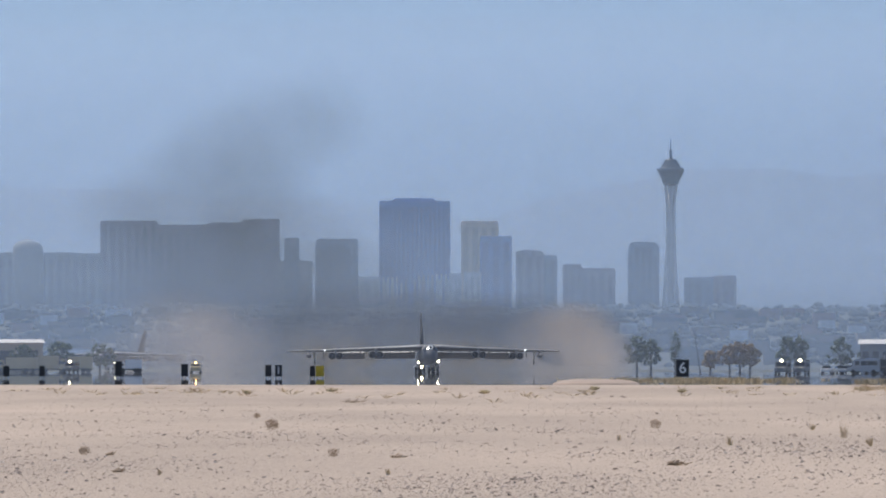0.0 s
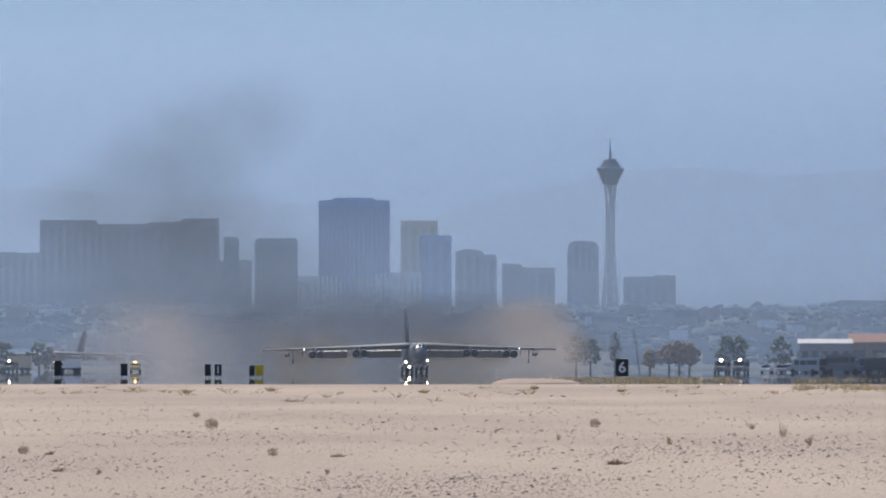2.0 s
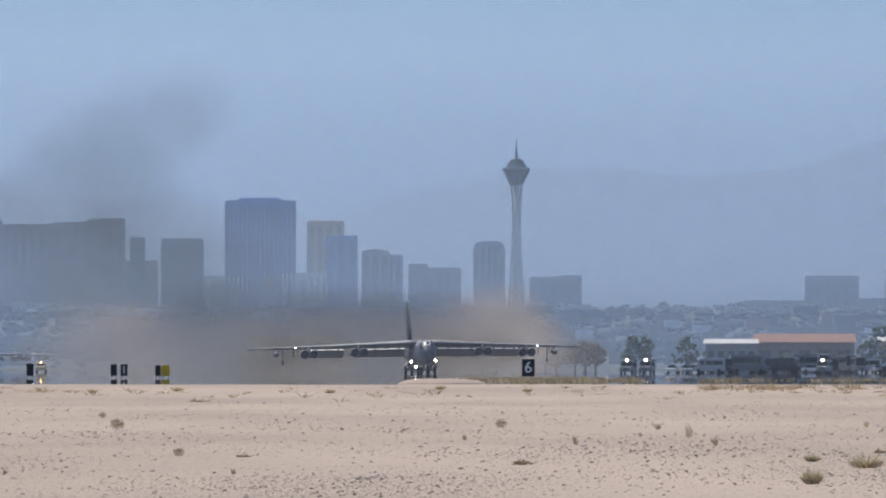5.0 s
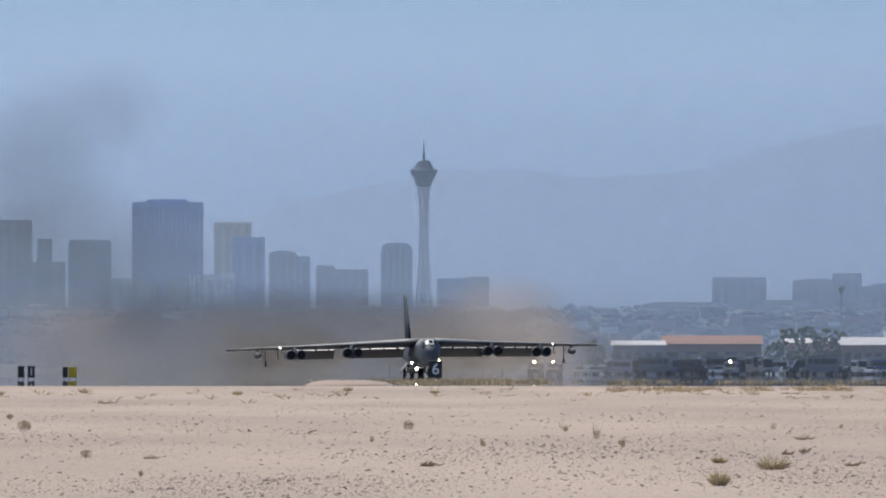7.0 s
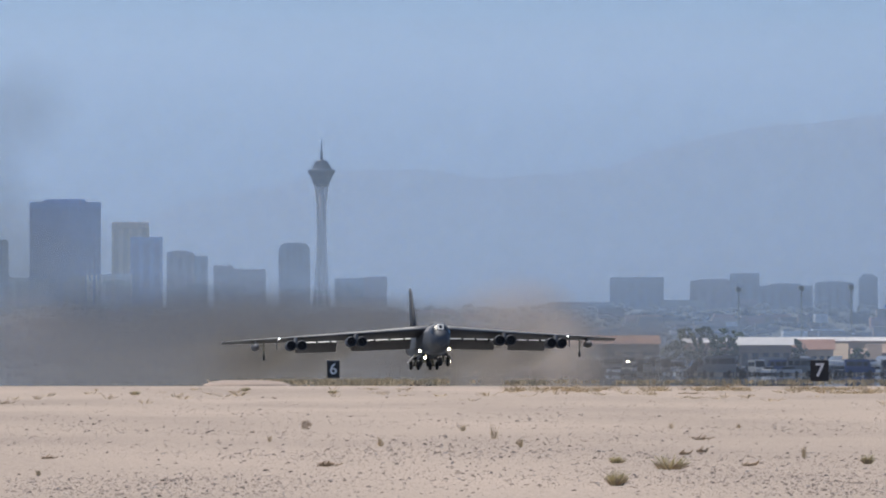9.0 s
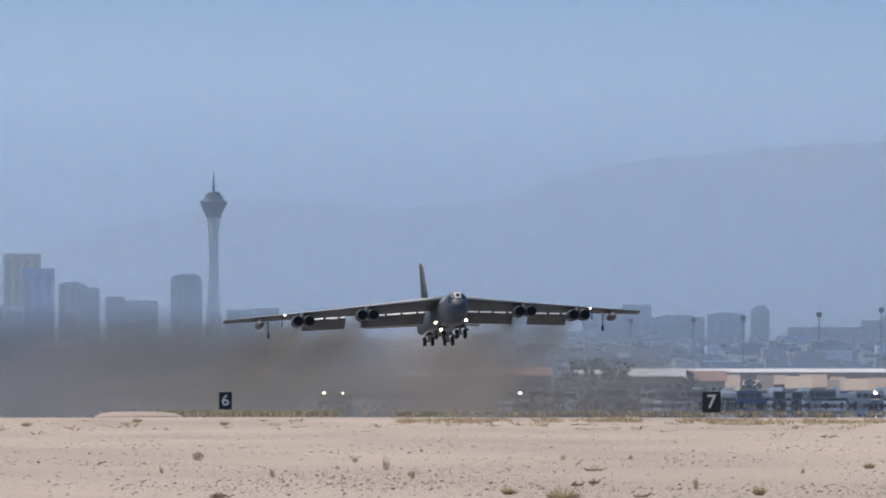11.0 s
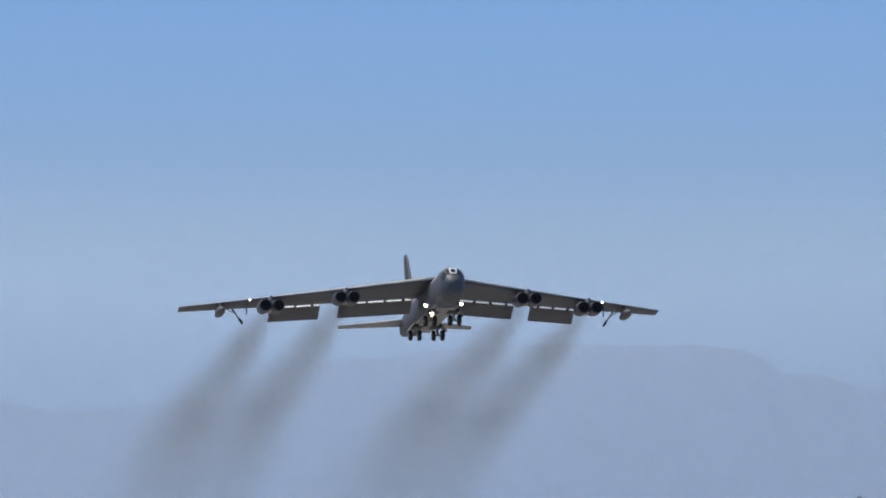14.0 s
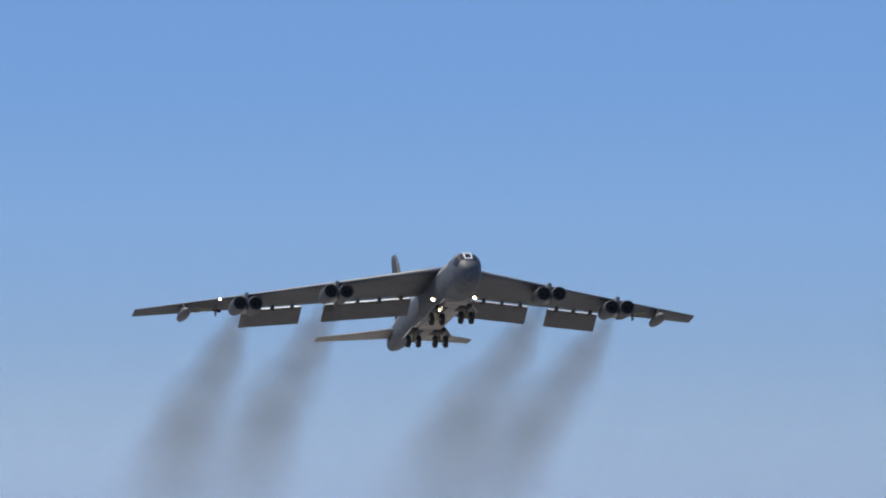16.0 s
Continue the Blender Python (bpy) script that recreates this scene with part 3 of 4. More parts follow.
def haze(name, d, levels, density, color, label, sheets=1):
    """Added haze across the valley: upright sheets a few metres apart with airlight put into their blue colour, thick
    below and thinning upward.
    """
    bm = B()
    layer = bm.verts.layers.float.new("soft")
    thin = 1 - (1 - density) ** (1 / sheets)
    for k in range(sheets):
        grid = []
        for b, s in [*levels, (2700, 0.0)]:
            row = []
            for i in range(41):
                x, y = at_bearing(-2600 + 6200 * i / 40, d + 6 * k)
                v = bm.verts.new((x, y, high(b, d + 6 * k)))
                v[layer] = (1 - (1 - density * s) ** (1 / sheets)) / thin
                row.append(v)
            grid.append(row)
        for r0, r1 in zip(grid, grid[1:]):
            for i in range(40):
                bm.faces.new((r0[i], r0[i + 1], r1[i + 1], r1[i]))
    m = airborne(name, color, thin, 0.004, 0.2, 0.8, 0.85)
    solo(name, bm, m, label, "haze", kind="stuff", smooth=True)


# each sheet's pale blue imitates the airlight of that distance
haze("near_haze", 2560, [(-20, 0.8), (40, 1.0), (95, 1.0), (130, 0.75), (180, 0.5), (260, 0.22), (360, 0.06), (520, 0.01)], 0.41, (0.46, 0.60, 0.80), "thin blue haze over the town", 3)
haze("airfield_haze", 1660, [(-18, 0.85), (0, 1.0), (60, 1.0), (150, 0.6), (250, 0.22), (380, 0.05), (560, 0.01)], 0.13, (0.46, 0.57, 0.75), "thin dusty haze sheet tinted like airlight over the hot airfield")
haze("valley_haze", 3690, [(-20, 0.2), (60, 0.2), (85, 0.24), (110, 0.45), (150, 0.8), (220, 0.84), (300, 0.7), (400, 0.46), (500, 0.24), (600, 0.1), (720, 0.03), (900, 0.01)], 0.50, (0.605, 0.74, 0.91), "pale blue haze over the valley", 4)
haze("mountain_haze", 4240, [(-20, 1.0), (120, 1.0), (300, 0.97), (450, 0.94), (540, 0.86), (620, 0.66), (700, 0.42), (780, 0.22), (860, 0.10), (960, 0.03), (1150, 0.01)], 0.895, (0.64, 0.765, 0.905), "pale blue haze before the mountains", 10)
haze("field_haze", 1290, [(-18, 0.7), (0, 1.0), (40, 1.0), (90, 0.6), (150, 0.2), (230, 0.05), (400, 0.02)], 0.11, (0.50, 0.58, 0.72), "thin dusty haze sheet tinted like airlight over the hot airfield")


# ---- airfield: signs, vehicles, buildings, trees ----
def on_ground(a, py):
    """Place on the gravel seen along bearing a, py units below the horizon at 647."""
    d = 1.5 * 14000 / max(2.0, py - 647)
    for _ in range(12):
        x, y = at_bearing(a, d)
        d = (1.5 - ground_z(x, y)) * 14000 / max(2.0, py - 647)
    x, y = at_bearing(a, d)
    return x, y, ground_z(x, y), d


def digit(text, size, m, parent, z):
    cu = bpy.data.curves.new("numeral", "FONT")
    cu.body, cu.size, cu.align_x, cu.align_y, cu.extrude, cu.offset = text, size, "CENTER", "CENTER", 0.01, 0.02
    cu.materials.append(m)
    ob = new("numeral", cu)
    ob.parent = parent
    ob.matrix_basis = pose(0, -0.12, z, 90, 0, 0)
    ob["label"] = "white numeral " + text
    return ob


def distance_sign(text, a, d, w, z0, z1):
    x, y = at_bearing(a, d)
    g = ground_z(x, y)
    t = thing("runway_sign", "black runway distance sign with white numeral " + text, "sign", "runway distance signs", at=pose(x, y, g, 0, 0, -a / 14000 * 57.3))
    bm = B()
    box(bm, -w / 2, w / 2, -0.1, 0.1, z0 - g, z1 - g, 0.02)
    part("panel", bm, M["black"], t)
    bm = B()
    box(bm, -w / 2 - 0.03, w / 2 + 0.03, -0.07, 0.07, z1 - g, z1 - g + 0.04)
    part("frame_cap", bm, M["metal"], t)
    for s in (-0.3, 0.3):
        bm = B()
        tube(bm, (s * w, 0, 0), (s * w, 0, z0 - g), 0.04)
        part("post", bm, M["metal"], t)
    digit(text, (z1 - z0) * 0.9, M["white"], t, (z0 + z1) / 2 - g)


distance_sign("6", 21, 782, 1.25, 0.36, 2.06)
distance_sign("7", 881, 565, 1.30, 0.45, 1.95)


def guide_sign(a, d, w, h, m, label, bar=False):
    x, y = at_bearing(a, d)
    t = thing("taxiway_sign", label, "sign", "taxiway signs", at=pose(x, y, 0, 0, 0, -a / 14000 * 57.3))
    bm = B()
    box(bm, -w / 2, w / 2, -0.12, 0.12, 0.25, 0.25 + h, 0.03)
    part("panel", bm, m, t)
    if bar:
        bm = B()
        box(bm, -0.07, 0.07, -0.16, -0.13, 0.5, 1.35)
        part("pale_bar", bm, M["white"], t)
    for s in (-0.35, 0.35):
        bm = B()
        tube(bm, (s * w, 0, 0), (s * w, 0, 0.3), 0.05)
        part("post", bm, M["metal"], t)


for x, w, h, m, lab in ((210, 0.8, 1.7, M["black"], "black taxiway sign seen edge-on"), (327, 0.8, 1.4, M["black"], "dark taxiway sign on short posts"), (475, 0.7, 1.3, M["black"], "dark taxiway sign on short posts"),
                        (493, 0.8, 1.3, M["black"], "black taxiway sign with a pale bar"), (553, 0.6, 1.2, M["black"], "black location sign beside a yellow one"), (566, 0.95, 1.2, M["yellow"], "yellow taxiway direction sign"),
                        (12, 0.7, 1.2, M["black"], "dark taxiway sign on short posts"), (75, 0.6, 1.2, M["black"], "dark taxiway sign on short posts")):
    guide_sign(px(x), 900, w, h, m, lab, bar=(x == 493))
paints = [mat("paint_" + n, c, 0.3, 0.1, 0.06, 0.5, 3) for n, c in (("white", (0.72, 0.72, 0.72)), ("silver", (0.38, 0.40, 0.42)), ("blue", (0.03, 0.06, 0.16)), ("black", (0.02, 0.02, 0.025)), ("grey", (0.14, 0.15, 0.16)), ("sand", (0.45, 0.36, 0.2)))]
pane = mat("car_glass", (0.02, 0.025, 0.03), 0.08, 0, 0.1, 1, 4)


def car(m, label, lights=False, tall=1.0):
    t = thing("parked_car", label, "car", "parked cars")
    bm = B()
    prof = [(-2.25, 0.35), (-2.25, 0.8), (-1.9, 0.92 * tall), (1.9, 0.95 * tall), (2.25, 0.85), (2.25, 0.35)]
    loft(bm, [[(x, yy, z) for x, z in prof] for yy in (-0.88, 0.88)])
    bmesh.ops.recalc_face_normals(bm, faces=bm.faces)
    part("body", bm, m, t)
    bm = B()
    box(bm, -1.45, 1.25, -0.8, 0.8, 0.92 * tall, 1.45 * tall, 0.08, (0.72, 0.86))
    cab = part("cabin", bm, pane, t, "dark car windows")
    bm = B()
    box(bm, -1.05, 0.85, -0.7, 0.7, 1.45 * tall, 1.5 * tall, 0.02)
    part("roof", bm, m, cab)
    for wx in (-1.4, 1.4):
        for wy in (-0.82, 0.82):
            bm = B()
            tube(bm, (wx, wy - 0.1, 0.33), (wx, wy + 0.1, 0.33), 0.33, 0.33, 14)
            part("wheel", bm, M["tyre"], t)
    for wy in (-0.6, 0.6):
        bm = B()
        ball(bm, (-2.25, wy, 0.7), 0.06, 0.2 if lights else 0.12, 0.14, 10, 6)
        part("headlight", bm, M["lamp"] if lights else M["metal"], t, "lit headlight" if lights else "headlight")
    return t


def put(t, a, d, turn, z=None):
    x, y = at_bearing(a, d)
    t.matrix_basis = pose(x, y, ground_z(x, y) if z is None else z, 0, 0, turn)
    return t


def van(m, label, w=5.2, h=2.5, lamp=None):
    t = thing("parked_van", label, "van", "parked vans")
    bm = B()
    prof = [(-w / 2, 0.4), (-w / 2, 1.1), (-w / 2 + 0.7, 1.3), (-w / 2 + 1.3, h - 0.1), (-w / 2 + 1.6, h), (w / 2 - 0.1, h), (w / 2, h - 0.2), (w / 2, 0.4)]
    loft(bm, [[(x, yy, z) for x, z in prof] for yy in (-0.98, 0.98)])
    bmesh.ops.recalc_face_normals(bm, faces=bm.faces)
    body = part("body", bm, m, t)
    for side in (-1, 1):
        for x0, x1 in ((-w / 2 + 1.35, -w / 2 + 2.2), (-w / 2 + 2.4, -w / 2 + 3.5), (-w / 2 + 3.6, w / 2 - 0.3)):
            bm = B()
            box(bm, x0, x1, side * 0.985 - 0.015, side * 0.985 + 0.015, h * 0.56, h * 0.85)
            part("side_window", bm, pane, body)
    bm = B()
    q = [(-w / 2 + 0.72, 1.34), (-w / 2 + 1.24, h - 0.2), (-w / 2 + 1.19, h - 0.18), (-w / 2 + 0.67, 1.36)]
    loft(bm, [[(x, yy, z) for x, z in q] for yy in (-0.85, 0.85)])
    bmesh.ops.recalc_face_normals(bm, faces=bm.faces)
    part("windscreen", bm, pane, body)
    for wx in (-w * 0.32, w * 0.32):
        for wy in (-0.9, 0.9):
            bm = B()
            tube(bm, (wx, wy - 0.12, 0.38), (wx, wy + 0.12, 0.38), 0.38, 0.38, 14)
            part("wheel", bm, M["tyre"], t)
    for wy in (-0.7, 0.7):
        bm = B()
        ball(bm, (-w / 2, wy, 0.85), 0.06, 0.16, 0.14, 10, 6)
        part("headlight", bm, M["metal"], t)
    # no lamp in reality: a glowing ball added for a sun glint on glass
    if lamp:
        bm = B()
        ball(bm, (-w / 2 + 1.4, 0, h + 0.02), 0.2, 0.22, 0.2, 14, 8)
        part("glint_ball", bm, lamp, t, "sun glint built as a glowing ball")
    return t


kinds = [car(paints[i], lab) for i, lab in ((0, "white car parked on the apron"), (1, "silver car parked on the apron"), (3, "black car parked on the apron"))]
kinds += [van(paints[i], lab, w, h) for i, lab, w, h in ((1, "silver van parked on the apron", 5.8, 2.7), (2, "dark blue van parked on the apron", 5.6, 2.8), (3, "black van parked on the apron", 5.8, 2.7), (4, "grey van parked on the apron", 6.2, 3.0), (4, "tall grey van parked on the apron", 7.0, 3.4))]
rnd = random.Random(4)
spots = [(280 + i * 19 + rnd.uniform(-7, 7), 1450 + rnd.choice((0, 0, 30, 70)) + rnd.uniform(-10, 10)) for i in range(96)]
for i, (a, d) in enumerate(spots):
    k = i if i < 8 else rnd.choice((0, 1, 2, 4, 5, 6, 0, 7, 4, 3, 1, 0))
    turn = rnd.choice((0, 0, 180, 90, 75, 100, 5)) + rnd.uniform(-8, 8)
    if i < 8:
        put(kinds[i], a, d, turn)
    else:
        x, y = at_bearing(a, d)
        copy_thing(kinds[k], pose(x, y, 0.03, 0, 0, turn))
# vans carrying the glowing balls put where windscreens glint in the sun
lit = van(paints[4], "grey service van with an added glowing sun glint", 5.4, 2.25, M["lamp"])
put(lit, 198, 1305, 80)
for a, d in ((231, 1305), (544, 1305), (1172, 1305), (-1060, 1650)):
    x, y = at_bearing(a, d)
    copy_thing(lit, pose(x, y, 0.03, 0, 0, 80))
# amber glint, likewise an added glowing ball
put(van(paints[5], "sand-coloured van with an added amber glint", 5.0, 2.0, M["amber"]), -840, 1630, 90)


def parked_jet(label):
    """A small twin-finned jet on its wheels, nose toward -x."""
    t = thing("parked_jet", label, "aircraft", "parked jets")
    bm = B()
    loft(bm, [[(x, r * 0.9 * math.cos(2 * math.pi * i / 14), z + r * math.sin(2 * math.pi * i / 14)) for i in range(14)] for x, r, z in ((-7.6, 0.05, 1.7), (-6, 0.45, 1.75), (-4, 0.75, 1.85), (-1, 0.95, 1.9), (4, 0.95, 1.9), (6.5, 0.7, 1.9), (7.2, 0.55, 1.9))])
    body = part("fuselage", bm, paints[1], t, smooth=True)
    bm = B()
    ball(bm, (-3.6, 0, 2.55), 1.5, 0.45, 0.5, 14, 8)
    part("canopy", bm, pane, body, "dark glass canopy", smooth=True)
    for sgn in (-1, 1):
        bm = B()
        loft(bm, [[(x0, sgn * yy, 1.95), ((x0 + x1) / 2, sgn * yy, 2.08), (x1, sgn * yy, 1.95), ((x0 + x1) / 2, sgn * yy, 1.86)] for yy, x0, x1 in ((0.7, -1.5, 4.6), (5.2, 2.6, 4.6))])
        bmesh.ops.recalc_face_normals(bm, faces=bm.faces)
        part("wing", bm, paints[1], t)
        bm = B()
        loft(bm, [[(x0, sgn * yy, z), ((x0 + x1) / 2, sgn * yy + 0.07, z), (x1, sgn * yy, z), ((x0 + x1) / 2, sgn * yy - 0.07, z)] for yy, x0, x1, z in ((1.0, 3.6, 6.8, 2.3), (1.3, 5.4, 7.0, 3.7))])
        bmesh.ops.recalc_face_normals(bm, faces=bm.faces)
        part("tail_fin", bm, paints[0], t, "pale upright tail fin")
    for wx, wy in ((-4.5, 0), (2, -1.2), (2, 1.2)):
        bm = B()
        tube(bm, (wx, wy - 0.12, 0.32), (wx, wy + 0.12, 0.32), 0.32, 0.32, 12)
        tube(bm, (wx, wy, 0.4), (wx, wy * 0.7, 1.5), 0.08, 0.08, 6)
        part("wheel", bm, M["tyre"], t)
    return t


jet = put(parked_jet("pale grey twin-finned jet parked on the apron"), 862, 1672, 12)
rj = random.Random(21)
for a in (905, 952, 1000, 1049, 1094, 1140, 1236, 1290, 1345):
    x, y = at_bearing(a, 1672 + rj.uniform(-6, 14))
    copy_thing(jet, pose(x, y, 0.03, 0, 0, rj.choice((8, 20, 165, 172)) + rj.uniform(-8, 8)))


def truck(m, label, w, h, long):
    t = thing("service_truck", label, "truck", "service trucks")
    bm = B()
    box(bm, -w / 2 + w * 0.25, w / 2, -1.1, 1.1, 0.8, h, 0.06)
    part("cargo_box", bm, m, t)
    bm = B()
    box(bm, -w / 2, -w / 2 + w * 0.22, -1.05, 1.05, 0.6, h * 0.82, 0.12, (0.8, 0.95))
    cab = part("cab", bm, m, t)
    bm = B()
    box(bm, -w / 2 - 0.01, -w / 2 + w * 0.2, -1.07, 1.07, h * 0.5, h * 0.72, 0.02, (0.85, 1))
    part("cab_window", bm, pane, cab)
    bm = B()
    box(bm, -w / 2, w / 2, -0.9, 0.9, 0.5, 0.8)
    part("chassis", bm, M["black"], t)
    for wx in (-0.36, 0.22, 0.38):
        for wy in (-0.95, 0.95):
            bm = B()
            tube(bm, (wx * w, wy - 0.15, 0.5), (wx * w, wy + 0.15, 0.5), 0.5, 0.5, 14)
            part("wheel", bm, M["tyre"], t)
    return t


for a, d, m, w, h, turn in ((px(30), 1700, paints[5], 9, 3.2, 0), (px(92), 1700, paints[5], 6, 3.6, 180), (px(135), 1690, paints[5], 7, 3.4, 0), (px(232), 1640, paints[0], 4.6, 2.7, 0), (px(-60), 1700, paints[5], 9, 3.4, 0), 
                             (790, 1700, paints[4], 8, 3.5, 0), (1060, 1700, paints[3], 8, 3.2, 180)):
    put(truck(m, "sand-coloured service truck beside the taxiway" if m is paints[5] else "service truck standing on the apron", w, h, 1), a, d, turn)

# buildings along the field's far edge
tan, brown, redroof, paleroof, dustroof = (mat(n, c, 0.85, 0, 0.12, 0.08, 0.6) for n, c in (("stucco_tan", (0.42, 0.32, 0.22)), ("wall_brown", (0.17, 0.13, 0.10)), ("roof_red", (0.40, 0.22, 0.15)), ("roof_pale", (0.68, 0.65, 0.62)), ("roof_dusty", (0.36, 0.25, 0.18))))


def shed(a0, a1, b_wall, b_roof, d, wall, roof, label, bays=5, over=0.6, ridge=False):
    k = d / 14000
    x, y = at_bearing((a0 + a1) / 2, d)
    w = (a1 - a0) * k
    g = ground_z(x, y)
    hw, hr = high(b_wall, d) - g, high(b_roof, d) - g
    t = thing("airfield_building", label, "building", "airfield buildings", at=pose(x, y, g - 0.3, 0, 0, -(a0 + a1) / 2 / 14000 * 57.3))
    bm = B()
    box(bm, -w / 2, w / 2, 0, 14, 0, hw + 0.3, 0.05)
    body = part("wall", bm, wall, t)
    bm = B()
    if ridge:
        loft(bm, [[(x2, -over, hw + 0.3), (x2, 7, hr + 0.3), (x2, 14 + over, hw + 0.3), (x2, 7, hw + 0.2)] for x2 in (-w / 2 - over, w / 2 + over)])
        bmesh.ops.recalc_face_normals(bm, faces=bm.faces)
    else:
        box(bm, -w / 2 - over, w / 2 + over, -over, 14 + over, hw + 0.3, max(hr, hw + 0.25) + 0.3, 0.05, (0.96, 0.6))
    part("roof", bm, roof, t)
    for i in range(bays):
        xx = -w / 2 + w * (i + 0.5) / bays
        bm = B()
        box(bm, xx - w / bays * 0.3, xx + w / bays * 0.3, -0.06, 0.2, hw * 0.3, hw * 0.78)
        win = part("window", bm, pane, t)
        bm = B()
        box(bm, xx - w / bays * 0.33, xx + w / bays * 0.33, -0.12, -0.02, hw * 0.27, hw * 0.3)
        part("sill", bm, roof, win)
    return t


for args in ((422, 597, 40, 55, 1730, brown, redroof, "low brown building with a sunlit red roof"), (335, 425, 38, 46, 1700, paints[4], paleroof, "grey shed with a pale flat roof"),
             (740, 832, 38, 52, 1700, brown, paleroof, "long brown building with a pale roof"), (640, 760, 42, 50, 1750, tan, paleroof, "tan building behind trees"),
             (838, 905, 30, 48, 1750, tan, redroof, "tan building with a red tiled roof"),
             (832, 1190, 45, 52, 1900, tan, paleroof, "long tan hangar with a pale roof line"), (1190, 1800, 47, 52, 1780, brown, paleroof, "long brown maintenance building with a pale roof"),
             (1212, 1800, 70, 80, 1980, brown, tan, "flat-roofed hangar with dark openings and tan columns"), (-1330, -1110, 40, 46, 1800, tan, paleroof, "low shed with a bright roof"),
             (-1500, -1340, 36, 42, 1750, paints[4], paleroof, "low shed with a bright roof")):
    shed(*args)
rh = random.Random(5)
for i in range(15):
    a = 800 + i * 27 + rh.uniform(-6, 6)
    w = rh.uniform(22, 44)
    shed(a, a + w, rh.uniform(8, 24), rh.uniform(30, 42), 1800 + 17 * (i % 4), (tan, brown, tan)[i % 3], (tan, dustroof, brown, dustroof)[i % 4], "small storage hut with a pitched roof", 2, 0.4, True)


def light_mast(a, b, d=2569):
    x, y = at_bearing(a, d)
    g = ground_z(x, y)
    h = high(b, d) - g
    t = thing("light_mast", "tall dark floodlight mast on the airfield", "mast", "floodlight masts", at=pose(x, y, g))
    bm = B()
    tube(bm, (0, 0, 0), (0, 0, h), 0.3, 0.16, 10)
    part("pole", bm, M["gearbay"], t)
    for k, (ox, w) in enumerate(((-0.5, 0.4), (0.5, 0.4), (0, 0.4))):
        bm = B()
        box(bm, ox - w, ox + w, -0.5 + 0.3 * k, 0.2 + 0.3 * k, h - 1.5, h + 0.1, 0.08)
        part("floodlight", bm, M["gearbay"], t)


for a, b in ((738, 140), (849, 142), (937, 144), (1071, 151), (1181, 159), (1290, 165), (1405, 170), (1556, 177), (1700, 182)):
    light_mast(a, b)
bm = B()
tube(bm, (0, 0, 0), (-1.4, 0, 9.5), 0.18, 0.08)
tube(bm, (-1.4, 0, 9.5), (-0.9, 0, 7.5), 0.06, 0.04)
x, y = at_bearing(52, 1740)
solo("leaning_pole", bm, M["grey"], "leaning dark pole among trees", "pole", at=pose(x, y, 0))

leaf = mat("tree_leaf", (0.06, 0.085, 0.04), 0.9, 0, 0.35, 0.4, 3)
bark = mat("tree_bark", (0.09, 0.07, 0.05), 0.9, 0, 0.2, 1, 6)


def tree(a, b, d, wide, seed, slim=False, foliage=None, label=""):
    """A trunk with limbs under a crown of many loose leaf clumps."""
    r = random.Random(seed)
    x, y = at_bearing(a, d)
    g = ground_z(x, y)
    h = high(b, d) - g
    t = thing("tree", label or ("slim dark green tree" if slim else "rounded dusty green tree"), "tree", "field-edge trees", at=pose(x, y, g))
    bm = B()
    tube(bm, (0, 0, -0.2), (0, 0, h * 0.55), 0.28, 0.14, 8)
    for i in range(5):
        an = i * 1.3
        tube(bm, (0, 0, h * (0.25 + 0.06 * i)), (wide * 0.3 * math.cos(an), wide * 0.3 * math.sin(an), h * (0.5 + 0.07 * i)), 0.1, 0.03, 6)
    part("trunk", bm, bark, t)
    bm = B()
    for i in range(90):
        u, v = r.uniform(-1, 1), r.random()
        zz = h * (0.28 + 0.72 * v)
        rad = wide / 2 * math.sqrt(max(0.05, 1 - (2 * (v - 0.42)) ** 2 * 0.75)) * r.uniform(0.3, 1.05)
        an = r.uniform(0, 2 * math.pi)
        s = r.uniform(0.25, 0.7) * (0.6 if slim else 1)
        c = Vector((rad * math.cos(an), rad * math.sin(an), zz))
        m = Matrix.Translation(c) @ Euler((r.uniform(0, 3), r.uniform(0, 3), 0)).to_matrix().to_4x4() @ Matrix.Diagonal((s, s * r.uniform(0.5, 1), s * 0.6, 1))
        bmesh.ops.create_icosphere(bm, subdivisions=1, radius=1.0, matrix=m)
    for vtx in bm.verts:
        vtx.co += Vector(noise.noise_vector(vtx.co * 1.7)) * 0.25
    part("crown", bm, foliage or leaf, t)


for i, (a, b, w) in enumerate(((-60, 50, 5), (-35, 46, 4), (8, 56, 2.6), (205, 50, 4), (228, 48, 4), (300, 46, 5), (645, 66, 7), (680, 70, 7), (715, 66, 7), (740, 60, 6), (775, 44, 5), (800, 42, 5), (840, 46, 4), (350, 36, 4), (475, 18, 5), (-1080, 40, 6), (-1010, 36, 6), (-1145, 34, 5), (950, 30, 4), (1430, 36, 5), (620, 40, 5))):
    tree(a, b, 1712, w * 1.12, i, slim=(i == 2))

rust = mat("rust_leaf", (0.21, 0.13, 0.05), 0.9, 0, 0.35, 0.4, 3)
for i, (a, b, w) in enumerate(((104, 36, 5.5), (122, 40, 6.5), (140, 35, 5), (70, 24, 4))):
    tree(a, b, 1720, w, 40 + i, foliage=rust, label="broad tree with rust-brown leaves")


